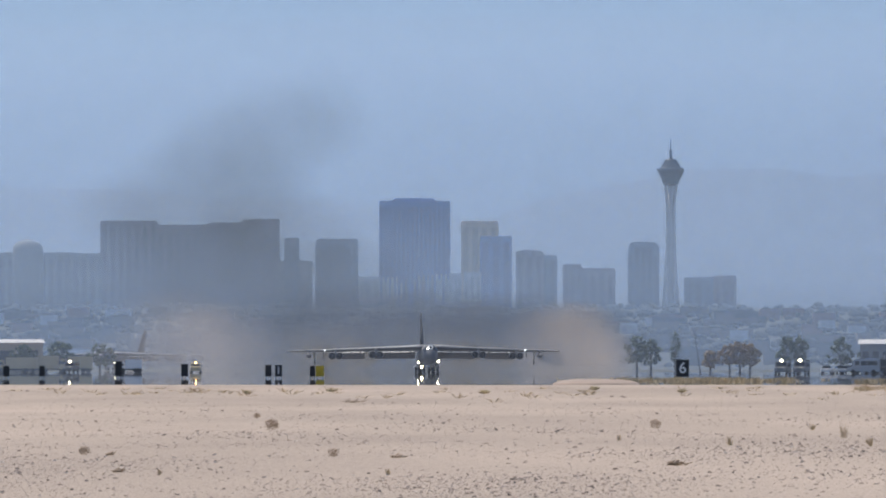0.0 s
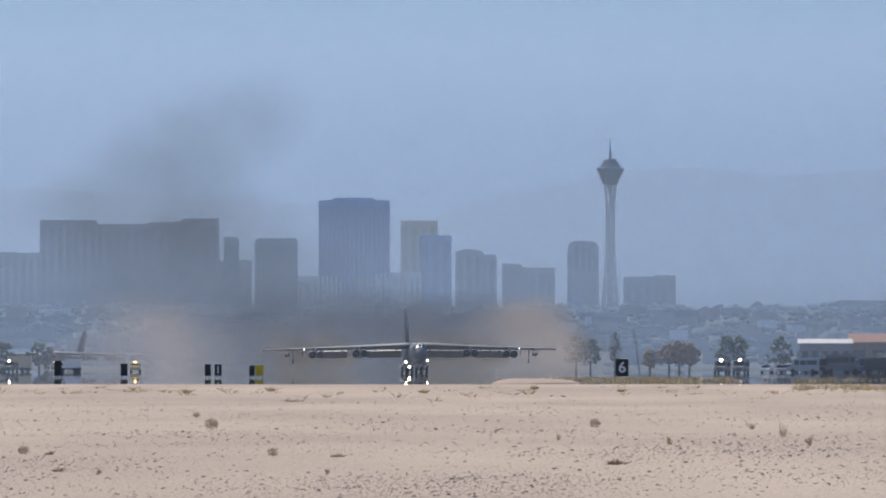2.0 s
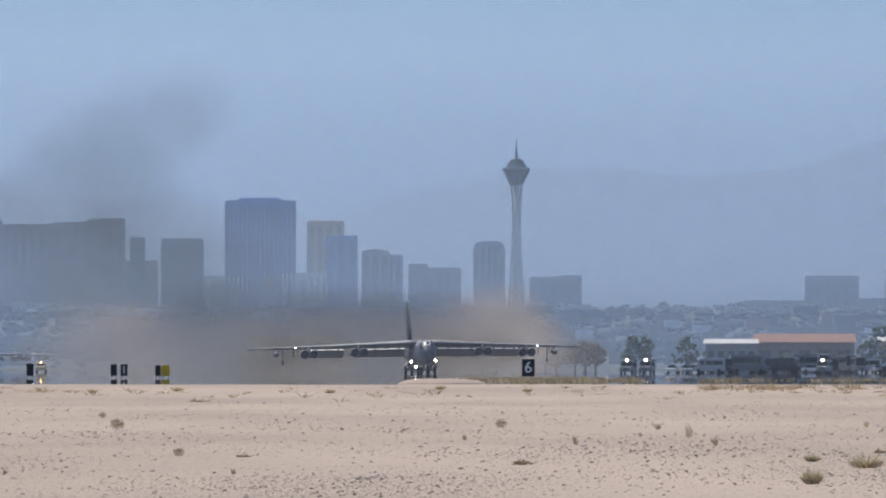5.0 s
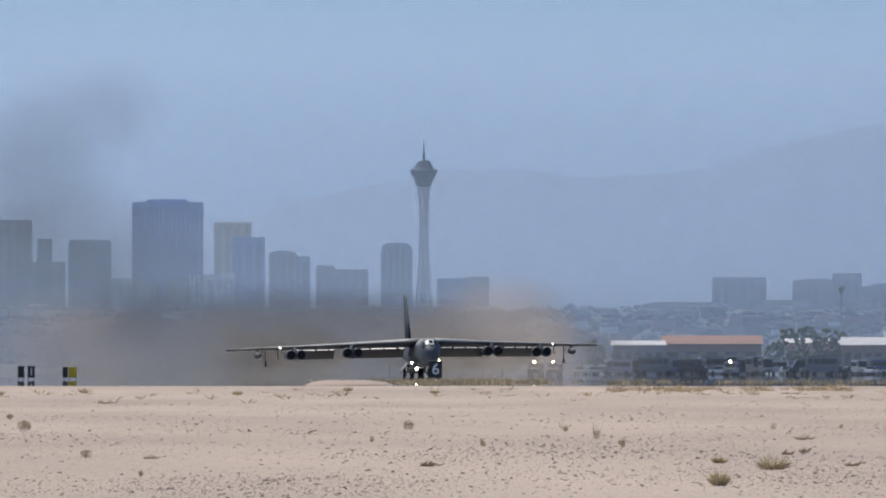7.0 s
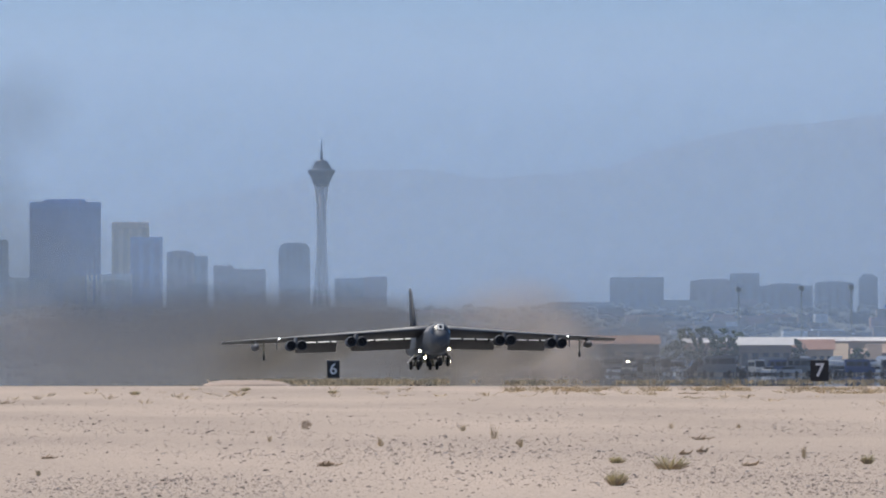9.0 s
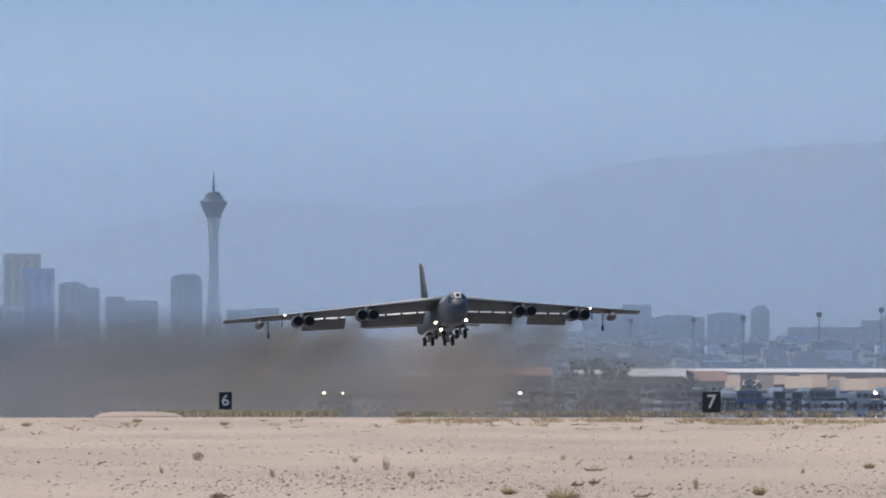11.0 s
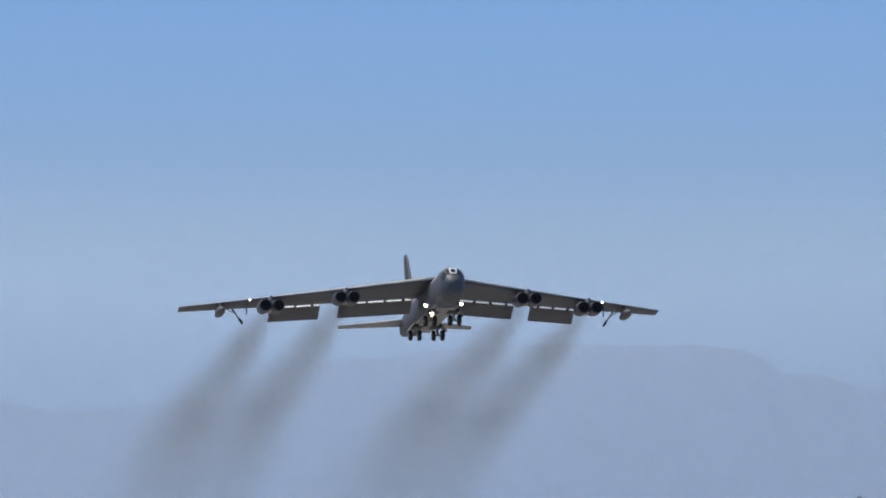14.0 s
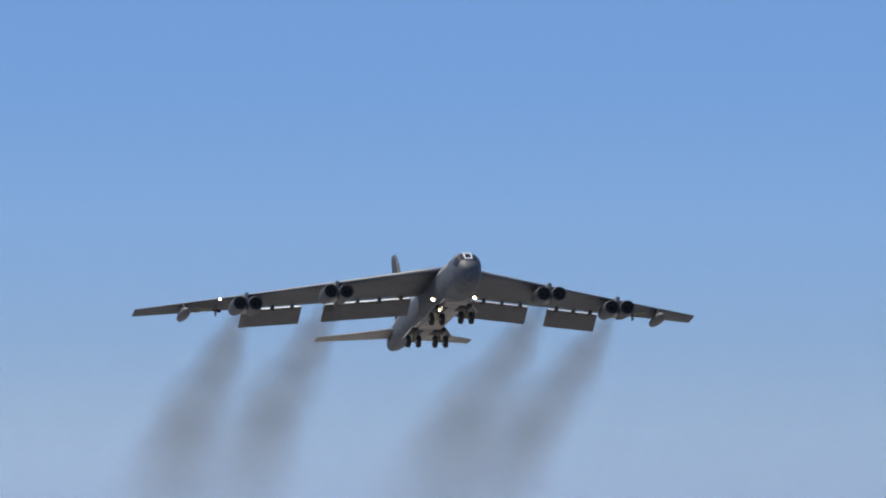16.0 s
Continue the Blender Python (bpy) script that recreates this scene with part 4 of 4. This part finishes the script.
def town():
    """Roofs and tree canopy that cover the rising valley floor."""
    r = random.Random(11)
    bm = B()
    for i in range(420):
        d = r.uniform(2650, 3640)
        a = r.uniform(-1500, 2400)
        x, y = at_bearing(a, d)
        w, h = r.uniform(4, 15), r.uniform(3, 5.5)
        g = ground_z(x, y)
        box(bm, x - w / 2, x + w / 2, y, y + r.uniform(6, 14), g - 1, g + h)
    tb = B()
    bmesh.ops.create_icosphere(tb, subdivisions=1, radius=1.0)
    tv, tf = [v.co.copy() for v in tb.verts], [[v.index for v in f.verts] for f in tb.faces]
    tb.free()
    vs, fs = [], []
    for i in range(6500):
        d = 2620 + 1290 * r.random() ** 0.8
        a = r.uniform(-1600, 2500)
        x, y = at_bearing(a, d)
        g = ground_z(x, y)
        s = r.uniform(0.7, 1.9)
        ax, az = s * r.uniform(0.8, 2.0), s * r.uniform(0.6, 1.1)
        k = len(vs)
        for co in tv:
            j = 1 + r.uniform(-0.3, 0.3)
            vs.append((x + co.x * ax * j, y + co.y * s * j, g + az * 0.7 + co.z * az * j))
        fs += [[k + q for q in f] for f in tf]
    me = bpy.data.meshes.new("town_trees")
    me.from_pydata(vs, [], fs)
    me.materials.append(mat("far_canopy", (0.045, 0.06, 0.06), 0.95, 0, 0.25, 0.02, 0.2))
    for p in me.polygons:
        p.use_smooth = True
    tagged(new("town_trees", me), "dark tree canopy over the hazy town", "trees", kind="stuff")
    m = mat("town_roofs", (0.3, 0.27, 0.24), 0.8, 0, 0.4, 0.02, 0.05)
    n, l = m.node_tree.nodes, m.node_tree.links
    geo, ramp = n.new("ShaderNodeNewGeometry"), n.new("ShaderNodeValToRGB")
    ramp.color_ramp.interpolation = "CONSTANT"
    for i, (at, c) in enumerate(((0, (0.16, 0.15, 0.14)), (0.4, (0.3, 0.24, 0.19)), (0.75, (0.75, 0.75, 0.75)), (0.9, (0.4, 0.25, 0.2)))):
        e = ramp.color_ramp.elements[i] if i < 2 else ramp.color_ramp.elements.new(at)
        e.position, e.color = at, (*c, 1)
    l.new(geo.outputs["Random Per Island"], ramp.inputs["Fac"]), l.new(ramp.outputs["Color"], n["Principled BSDF"].inputs["Base Color"])
    solo("town_roofs", bm, m, "scattered low roofs of a hazy town", "town", kind="stuff")


town()

# ---- the gravel field ----
stone_m = mat("stone", (0.33, 0.26, 0.21), 0.9, 0, 0.45, 6, 30)


def stones():
    r = random.Random(7)
    vs, fs = [], []
    shape = ((-1, -0.7, -0.5), (0.8, -1, -0.5), (1, 0.8, -0.5), (-0.7, 1, -0.5), (-0.5, -0.4, 0.8), (0.5, -0.5, 0.9), (0.4, 0.5, 0.7))
    for i in range(105000):
        py = 688 + 245 * r.random() ** 0.75
        a = r.uniform(-1250, 1750)
        d = 1.5 * 14000 / (py - 647)
        x, y = at_bearing(a, d)
        if noise.noise((x * 0.22, y * 0.05, 1)) < r.uniform(-0.85, 0.4):
            continue
        s = r.uniform(0.0025, 0.008) * (1 + 2.4 * r.random() ** 9) * (0.55 + d / 260)
        c, q = math.cos(i), math.sin(i)
        sx1, sy1, sz1 = s * r.uniform(1, 2.2), s * r.uniform(1, 2), s * r.uniform(0.5, 1.0)
        g = ground_z(x, y) + s * 0.2
        k = len(vs)
        for px1, py1, pz1 in shape:
            vs.append((x + c * px1 * sx1 - q * py1 * sy1, y + q * px1 * sx1 + c * py1 * sy1, g + pz1 * sz1))
        fs += [(k + 4, k + 5, k + 6), (k, k + 1, k + 5, k + 4), (k + 1, k + 2, k + 6, k + 5), (k + 2, k + 3, k + 6), (k + 3, k, k + 4, k + 6)]
    me = bpy.data.meshes.new("gravel_stones")
    me.from_pydata(vs, [], fs)
    n, l = stone_m.node_tree.nodes, stone_m.node_tree.links
    geo, ramp = n.new("ShaderNodeNewGeometry"), n.new("ShaderNodeValToRGB")
    for i, (at, col) in enumerate(((0, (0.11, 0.085, 0.07)), (0.22, (0.30, 0.235, 0.185)), (0.6, (0.44, 0.35, 0.28)), (1.0, (0.60, 0.51, 0.43)))):
        e = ramp.color_ramp.elements[i] if i < 2 else ramp.color_ramp.elements.new(at)
        e.position, e.color = at, (*col, 1)
    l.new(geo.outputs["Random Per Island"], ramp.inputs["Fac"]), l.new(ramp.outputs["Color"], n["Principled BSDF"].inputs["Base Color"])
    me.materials.append(stone_m)
    tagged(new("gravel_stones", me), "loose brown and pale stones on the gravel", "stones", kind="stuff")


stones()
dry, straw, sage = (mat(n, c, 0.9, 0, 0.3, 2, 12) for n, c in (("dry_twig", (0.46, 0.35, 0.24)), ("straw_stem", (0.60, 0.47, 0.29)), ("sage_leaf", (0.66, 0.58, 0.34))))


def blades(bm, r, count, w, h, lean, thick, base=(0, 0, 0)):
    for i in range(count):
        an, rr = r.uniform(0, 2 * math.pi), r.random()
        p = Vector((base[0] + rr * w * 0.3 * math.cos(an), base[1] + rr * w * 0.3 * math.sin(an), base[2]))
        out = Vector((math.cos(an), math.sin(an), 0)) * (w * 0.5 * lean * r.uniform(0.3, 1.1))
        tip = p + out + Vector((0, 0, h * r.uniform(0.45, 1.0) * (1 - 0.25 * rr)))
        mid = p.lerp(tip, 0.5) + Vector((0, 0, h * 0.1))
        side = Vector((r.uniform(-1, 1), r.uniform(-0.4, 0.4), 0.0)).normalized() * thick
        a = [bm.verts.new(q) for q in (p - side, p + side, mid + side * 0.8, tip, mid - side * 0.8)]
        bm.faces.new(a)


def plant(kind, a, py, wpx, hpx, seed):
    x, y, g, d = on_ground(a, py)
    k = d / 14000
    w, h = wpx * k, hpx * k
    r = random.Random(seed)
    if kind == "tumble":
        bm = B()
        for i in range(400):
            u = Vector((r.gauss(0, 1), r.gauss(0, 1), r.gauss(0, 1))).normalized() * r.random() ** 0.4
            p0 = Vector((u.x * w / 2, u.y * w / 2, h / 2 + u.z * h / 2))
            p1 = p0 + Vector((r.uniform(-1, 1), r.uniform(-1, 1), r.uniform(-0.6, 1))) * w * 0.17
            s2 = Vector((r.uniform(-1, 1), 0, r.uniform(-1, 1))).normalized() * w * 0.02
            bm.faces.new([bm.verts.new(q) for q in (p0 - s2, p0 + s2, p1)])
        return solo("tumbleweed", bm, dry, "dry brown tumbleweed bush on gravel", "bush", "desert plants", at=pose(x, y, g))
    if kind == "tuft":
        bm = B()
        blades(bm, r, 95, w, h, 0.95, 0.005)
        t = solo("grass_tuft", bm, sage, "yellow-green desert grass tuft on gravel", "grass tuft", "desert plants", at=pose(x, y, g))
        bm = B()
        blades(bm, r, 70, w * 1.1, h * 0.6, 1.0, 0.006)
        part("undergrowth", bm, dry, t, "dry brown stems")
        return t
    if kind == "stalk":
        bm = B()
        blades(bm, r, 22, w, h, 0.7, 0.004)
        return solo("dry_stalks", bm, straw, "thin pale dry weed stalks", "weed", "desert plants", at=pose(x, y, g))
    bm = B()
    for i in range(9):
        q = Vector((r.uniform(-0.5, 0.5) * w, r.uniform(-0.1, 0.1) * w, 0.01))
        tube(bm, q, q + Vector((r.uniform(0.2, 0.45) * w, r.uniform(-0.1, 0.1), h * r.uniform(0.2, 0.9))), 0.012, 0.006, 5)
    blades(bm, r, 40, w, h * 0.7, 1.0, 0.006)
    return solo("fallen_branch", bm, dry, "flat dry brushwood lying on gravel", "brushwood", "desert plants", at=pose(x, y, g))


PLANTS = [
    ("tumble", px(481), 762, 28, 20), ("tumble", px(1160), 759, 21, 17), ("stalk", px(1493), 775, 20, 36), ("tumble", px(590), 809, 20, 15), ("flat", px(702), 811, 24, 10), ("tumble", px(150), 806, 22, 16), ("tumble", px(455), 741, 14, 10),
    ("flat", px(1195), 824, 34, 16), ("stalk", px(1540), 790, 12, 20), ("stalk", px(1290), 786, 14, 18), ("stalk", px(1095), 780, 12, 14), ("stalk", px(1435), 760, 18, 14), ("flat", px(625), 713, 36, 10), ("flat", px(195), 806, 16, 8),
    ("tuft", 617, 829, 62, 34), ("tuft", 522, 858, 38, 34), ("tuft", 522, 818, 30, 16), ("stalk", 350, 786, 14, 16), ("stalk", 250, 762, 16, 16), ("stalk", 618, 757, 18, 16), ("flat", 668, 777, 37, 12), ("flat", 643, 803, 20, 10), ("flat", 672, 799, 18, 11),
    ("stalk", 854, 808, 13, 29), ("flat", 1086, 717, 29, 7), ("stalk", 105, 788, 14, 14), ("tuft", 20, 695, 16, 9), ("tuft", -135, 694, 18, 10), ("tuft", -330, 697, 20, 10), ("tuft", -600, 696, 16, 8), ("tuft", -750, 697, 16, 8), ("flat", 647, 697, 34, 5),
    ("flat", 756, 823, 25, 10), ("tuft", 966, 819, 25, 20), ("stalk", 739, 756, 12, 12), ("stalk", -500, 840, 12, 14), ("flat", -980, 836, 18, 8), ("stalk", -905, 840, 10, 12), ("tuft", 1159, 772, 20, 15), ("stalk", 1042, 781, 12, 15),
]
for i, (k, a, py, w, h) in enumerate(PLANTS):
    plant(k, a, py, w, h, i)


def weeds():
    """Straw weeds along the crest of the field and at the runway shoulder."""
    r = random.Random(3)
    bm = B()
    for i in range(1500):
        if r.random() < 0.62:
            a, py = r.uniform(330, 2000), 690 + r.gauss(0, 3.2)
            if noise.noise((a * 0.012, 0, 2)) < -0.12:
                continue
        else:
            a, py = r.uniform(-1300, 1800), 691 + abs(r.gauss(0, 8))
            if noise.noise((a * 0.03, py * 0.1, 8)) < 0.12:
                continue
        x, y, g, d = on_ground(a, py)
        blades(bm, r, 9, 0.9, r.uniform(0.1, 0.3), 0.9, 0.016, (x, y, g))
    for i in range(500):
        a = r.gauss(60, 75) if i < 300 else r.uniform(330, 1500)
        x, y = at_bearing(a, r.uniform(690, 800))
        blades(bm, r, 9, 1.2, r.uniform(0.25, 0.6), 0.9, 0.03, (x, y, ground_z(x, y)))
    solo("straw_weeds", bm, straw, "straw-yellow weeds along the field edge", "weeds", kind="stuff")


weeds()


def mound(a0, a1, d, h):
    bm = B()
    k = d / 14000
    w = (a1 - a0) * k
    x, y = at_bearing((a0 + a1) / 2, d)
    rings = []
    for f, hh in ((1.0, 0), (0.9, 0.35), (0.75, 0.75), (0.5, 1.0), (0.15, 1.05)):
        rings.append([(w / 2 * f * math.cos(2 * math.pi * i / 28) * (1 + 0.08 * noise.noise((i * 0.5, f, 0))), 8 * f * math.sin(2 * math.pi * i / 28), h * hh * (1 + 0.15 * noise.noise((i * 0.7, f, 4)))) for i in range(28)])
    loft(bm, rings)
    solo("gravel_mound", bm, mat("mound_gravel", (0.40, 0.31, 0.25), 0.95, 0, 0.12, 0.4, 4, 0.3), "low mound of pale gravel beside the runway", "mound", at=pose(x, y, ground_z(x, y) - 0.05), smooth=True)


mound(-215, -50, 630, 0.42)


# ---- smoke and dust ----
def puffs(name, blobs, m, label, category):
    """A cloud of soft overlapping billows: (x, y, z, rx, ry, rz, density)."""
    bm = B()
    layer = bm.verts.layers.float.new("soft")
    for x, y, z, rx, ry, rz, dens in blobs:
        rings = []
        nr, ns = 12, 26
        for j in range(nr + 1):
            th = math.pi * (0.02 + 0.96 * j / nr)
            row = []
            for i in range(ns):
                ph = 2 * math.pi * i / ns
                q = math.sin(th)
                v = bm.verts.new((x + rx * q * math.cos(ph), y - ry * math.cos(th), z + rz * q * math.sin(ph)))
                v[layer] = dens * max(0.0, 1 - q * q) ** 1.3
                row.append(v)
            rings.append(row)
        for r0, r1 in zip(rings, rings[1:]):
            for i in range(ns):
                bm.faces.new((r0[i], r0[(i + 1) % ns], r1[(i + 1) % ns], r1[i]))
        bm.faces.new(rings[0][::-1]), bm.faces.new(rings[-1])
    return solo(name, bm, m, label, category, kind="stuff", smooth=True)


soot = airborne("soot", (0.14, 0.145, 0.13), 1.0, 0.03, 0.3, 0.7, 0.45)
brown_soot = airborne("brown_soot", (0.215, 0.195, 0.165), 1.0, 0.06, 0.3, 0.7, 0.5)
dust_m = airborne("runway_dust", (0.54, 0.465, 0.405), 1.0, 0.045, 0.3, 0.7, 0.45)


def cloud(items, d, name, m, label, cat):
    """Billows given by bearing, height and radii at distance d, about the bearing 0."""
    k = d / 14000
    r = random.Random(len(items))
    return puffs(name, [(a * k, r.uniform(-25, 25), b * k, ra * k, rb * k * 0.8 + 6, rb * k, dens) for a, b, ra, rb, dens in items], m, label, cat)


COLUMN = cloud([(60, 440, 100, 95, 0.11), (-20, 400, 130, 120, 0.13), (-110, 350, 140, 130, 0.13), (-180, 300, 140, 110, 0.12), (-270, 270, 120, 80, 0.14), (-60, 300, 130, 120, 0.18), (-20, 220, 170, 110, 0.20), (-150, 170, 190, 110, 0.20), (100, 150, 160, 90, 0.18), (-60, 90, 260, 90, 0.20)],
               1950, "smoke_column", soot, "thin grey smoke column drifting above the runway", "smoke")
LOWSMOKE = cloud([(-200, 60, 190, 95, 0.46), (-70, 66, 190, 95, 0.58), (70, 62, 200, 90, 0.64), (200, 56, 190, 85, 0.62), (320, 50, 130, 75, 0.4), (0, 10, 360, 80, 0.55), (-300, 40, 170, 80, 0.3)],
                 1780, "exhaust_bank", airborne("exhaust_soot", (0.135, 0.152, 0.175), 1.0, 0.03, 0.3, 0.7, 0.45), "dark exhaust smoke lying low behind the bomber", "smoke")
DUST_L = cloud([(0, 30, 110, 85, 0.26), (-90, 10, 120, 60, 0.2), (60, 40, 110, 80, 0.22), (-30, 80, 120, 60, 0.18)], 1700, "dust_cloud", dust_m, "tan dust blown up beside the runway", "dust")
DUST_R = cloud([(0, 34, 85, 78, 0.40), (40, 10, 60, 60, 0.34), (-60, 30, 90, 70, 0.30), (-20, 70, 80, 45, 0.24)], 1700, "dust_cloud", dust_m, "tan dust rolling behind the bomber's wing", "dust")

wake_m = airborne("wake_dust", (0.275, 0.26, 0.245), 1.0, 0.03, 0.25, 0.75, 0.5)
WAKE = cloud([(-420, 30, 230, 85, 0.26), (-250, 36, 230, 90, 0.30), (-80, 40, 230, 90, 0.32), (90, 40, 220, 90, 0.32), (250, 36, 210, 85, 0.30), (400, 28, 190, 75, 0.26), (520, 20, 120, 60, 0.18), (0, 0, 480, 60, 0.3)], 1400, "wake_smoke", wake_m, "brownish exhaust and dust rolling behind the bomber", "smoke")


def plume():
    out = []
    r = random.Random(2)
    for i in range(26):
        f = i / 25
        y = 2 + 150 * f ** 1.25
        rad = 0.75 + 7.2 * f ** 0.85
        out.append((r.uniform(-0.25, 0.25) * rad, y, r.uniform(-0.2, 0.2) * rad, rad, 4 + 12 * f, rad, 0.20 * (1 - f) ** 1.15 + 0.008))
    return out


PLUMES = []
for ex in (-18.5, -10.5, 10.5, 18.5):
    PLUMES.append((puffs("engine_smoke", plume(), brown_soot, "sooty brown smoke trail from a pair of engines", "smoke"), ex))

# second bomber waiting far down the field
SECOND = copy_thing(BOMBER, pose(*at_bearing(px(212), 2470), 0.0, 0, 0, -14))
SECOND["label"] = "grey jet bomber waiting far down the airfield"


# ---- movement ----
def motions():
    flight = [
        (0, -50.00, 1618.7, -0.00, -0.00, 0.00, 4.40), (1.5, -40.50, 1531.9, -0.00, 0.10, -0.20, 4.80), (3.5, -27.60, 1430.2, -0.00, 0.10, -0.20, 5.20), (6, -8.50, 1263.9, -0.00, 0.10, -0.80, 5.20),
        (7, -0.50, 1186.0, 0.00, 0.00, -0.80, 5.00), (8.5, 11.53, 1132.5, 0.45, -1.50, -0.50, 4.82), (11, 30.65, 1052.8, 8.80, -3.15, -1.40, 4.57), (11.5, 35.77, 1037.3, 11.40, -3.52, -1.37, 4.61),
        (12, 40.69, 1015.9, 14.89, -3.66, -1.30, 4.38), (12.5, 45.57, 990.8, 18.34, -3.66, -1.03, 4.06), (13, 51.08, 965.2, 22.59, -3.77, -0.69, 3.74), (13.5, 56.63, 939.1, 27.09, -4.14, -0.22, 3.39),
        (14, 61.58, 909.2, 32.04, -4.60, 0.14, 3.22), (14.5, 66.99, 877.8, 36.63, -5.02, 0.31, 3.09), (15, 70.52, 844.2, 40.48, -5.31, 0.33, 3.14), (15.5, 73.09, 809.2, 43.29, -5.42, 0.15, 3.46),
        (16, 74.71, 770.2, 45.09, -5.51, 0.07, 3.88)]
    walk(BOMBER, [(t, pose(*r)) for t, *r in flight])
    for leg, sgn in OUTRIGGERS:
        loc = leg.location.copy()
        walk(leg, [(t, pose(*loc, 0, sgn * a, 0)) for t, a in ((0, 0), (12.5, 0), (13.3, 18), (14.5, 45), (16, 82))])
    # trails leave the tailpipes and sink behind the climbing aircraft
    trail = [(0, 0, 6.5), (7, 0, 6.5), (8.5, -1, 6.5), (11, -5, 6.0), (12, -7.5, 6.0), (13, -9, 6.0), (14, -9, 5.0), (15, -8.5, 3.0), (16, -7, 0.5)]

    def sink(t):
        for p, q in zip(trail, trail[1:]):
            if t <= q[0]:
                f = (t - p[0]) / (q[0] - p[0])
                return p[1] + (q[1] - p[1]) * f, p[2] + (q[2] - p[2]) * f

    for ob, ex in PLUMES:
        le, ch, z = wing_at(ex)
        rows = []
        for t, *r in flight:
            p = pose(*r) @ Vector((ex, le - 18.0, z - 1.1))
            rows.append((t, pose(*p, sink(t)[0], 0, sink(t)[1])))
        walk(ob, rows)

    def drift(ob, d, rows):
        walk(ob, [(t, pose(*at_bearing(a, dd), 1.5 + dd * b / 14000, 0, 0, -a / 14000 * 57.3)) for t, a, b, dd in rows])

    drift(COLUMN, 0, [(0, -680, 0, 1950), (3.5, -660, 6, 1950), (7, -600, 20, 1950), (11, -560, 30, 1950), (16, -500, 40, 1950)])
    drift(LOWSMOKE, 0, [(0, -480, -10, 1780), (3.5, -420, -10, 1740), (7, -300, -10, 1650), (11, -140, -12, 1500), (12.5, -80, -12, 1450), (16, 0, -14, 1400)])
    drift(WAKE, 0, [(0, -480, -8, 1850), (3.5, -400, -8, 1700), (7, -190, -8, 1400), (8.5, 0, -8, 1260), (11, 160, -12, 1120), (12.5, 330, -14, 1100), (16, 520, -20, 1080)])
    drift(DUST_L, 0, [(0, -850, 0, 1720), (3.5, -770, 0, 1700), (7, -620, -6, 1650), (11, -200, -10, 1550), (12.5, 130, -20, 1500), (16, 200, -20, 1450)])
    drift(DUST_R, 0, [(0, -160, 2, 1650), (1.5, -138, 8, 1620), (3.5, -85, 14, 1560), (7, 165, 10, 1237), (8.5, 330, 6, 1185), (11, 420, -6, 1250), (12.5, 400, -10, 1250), (16, 420, -14, 1250)])


motions()
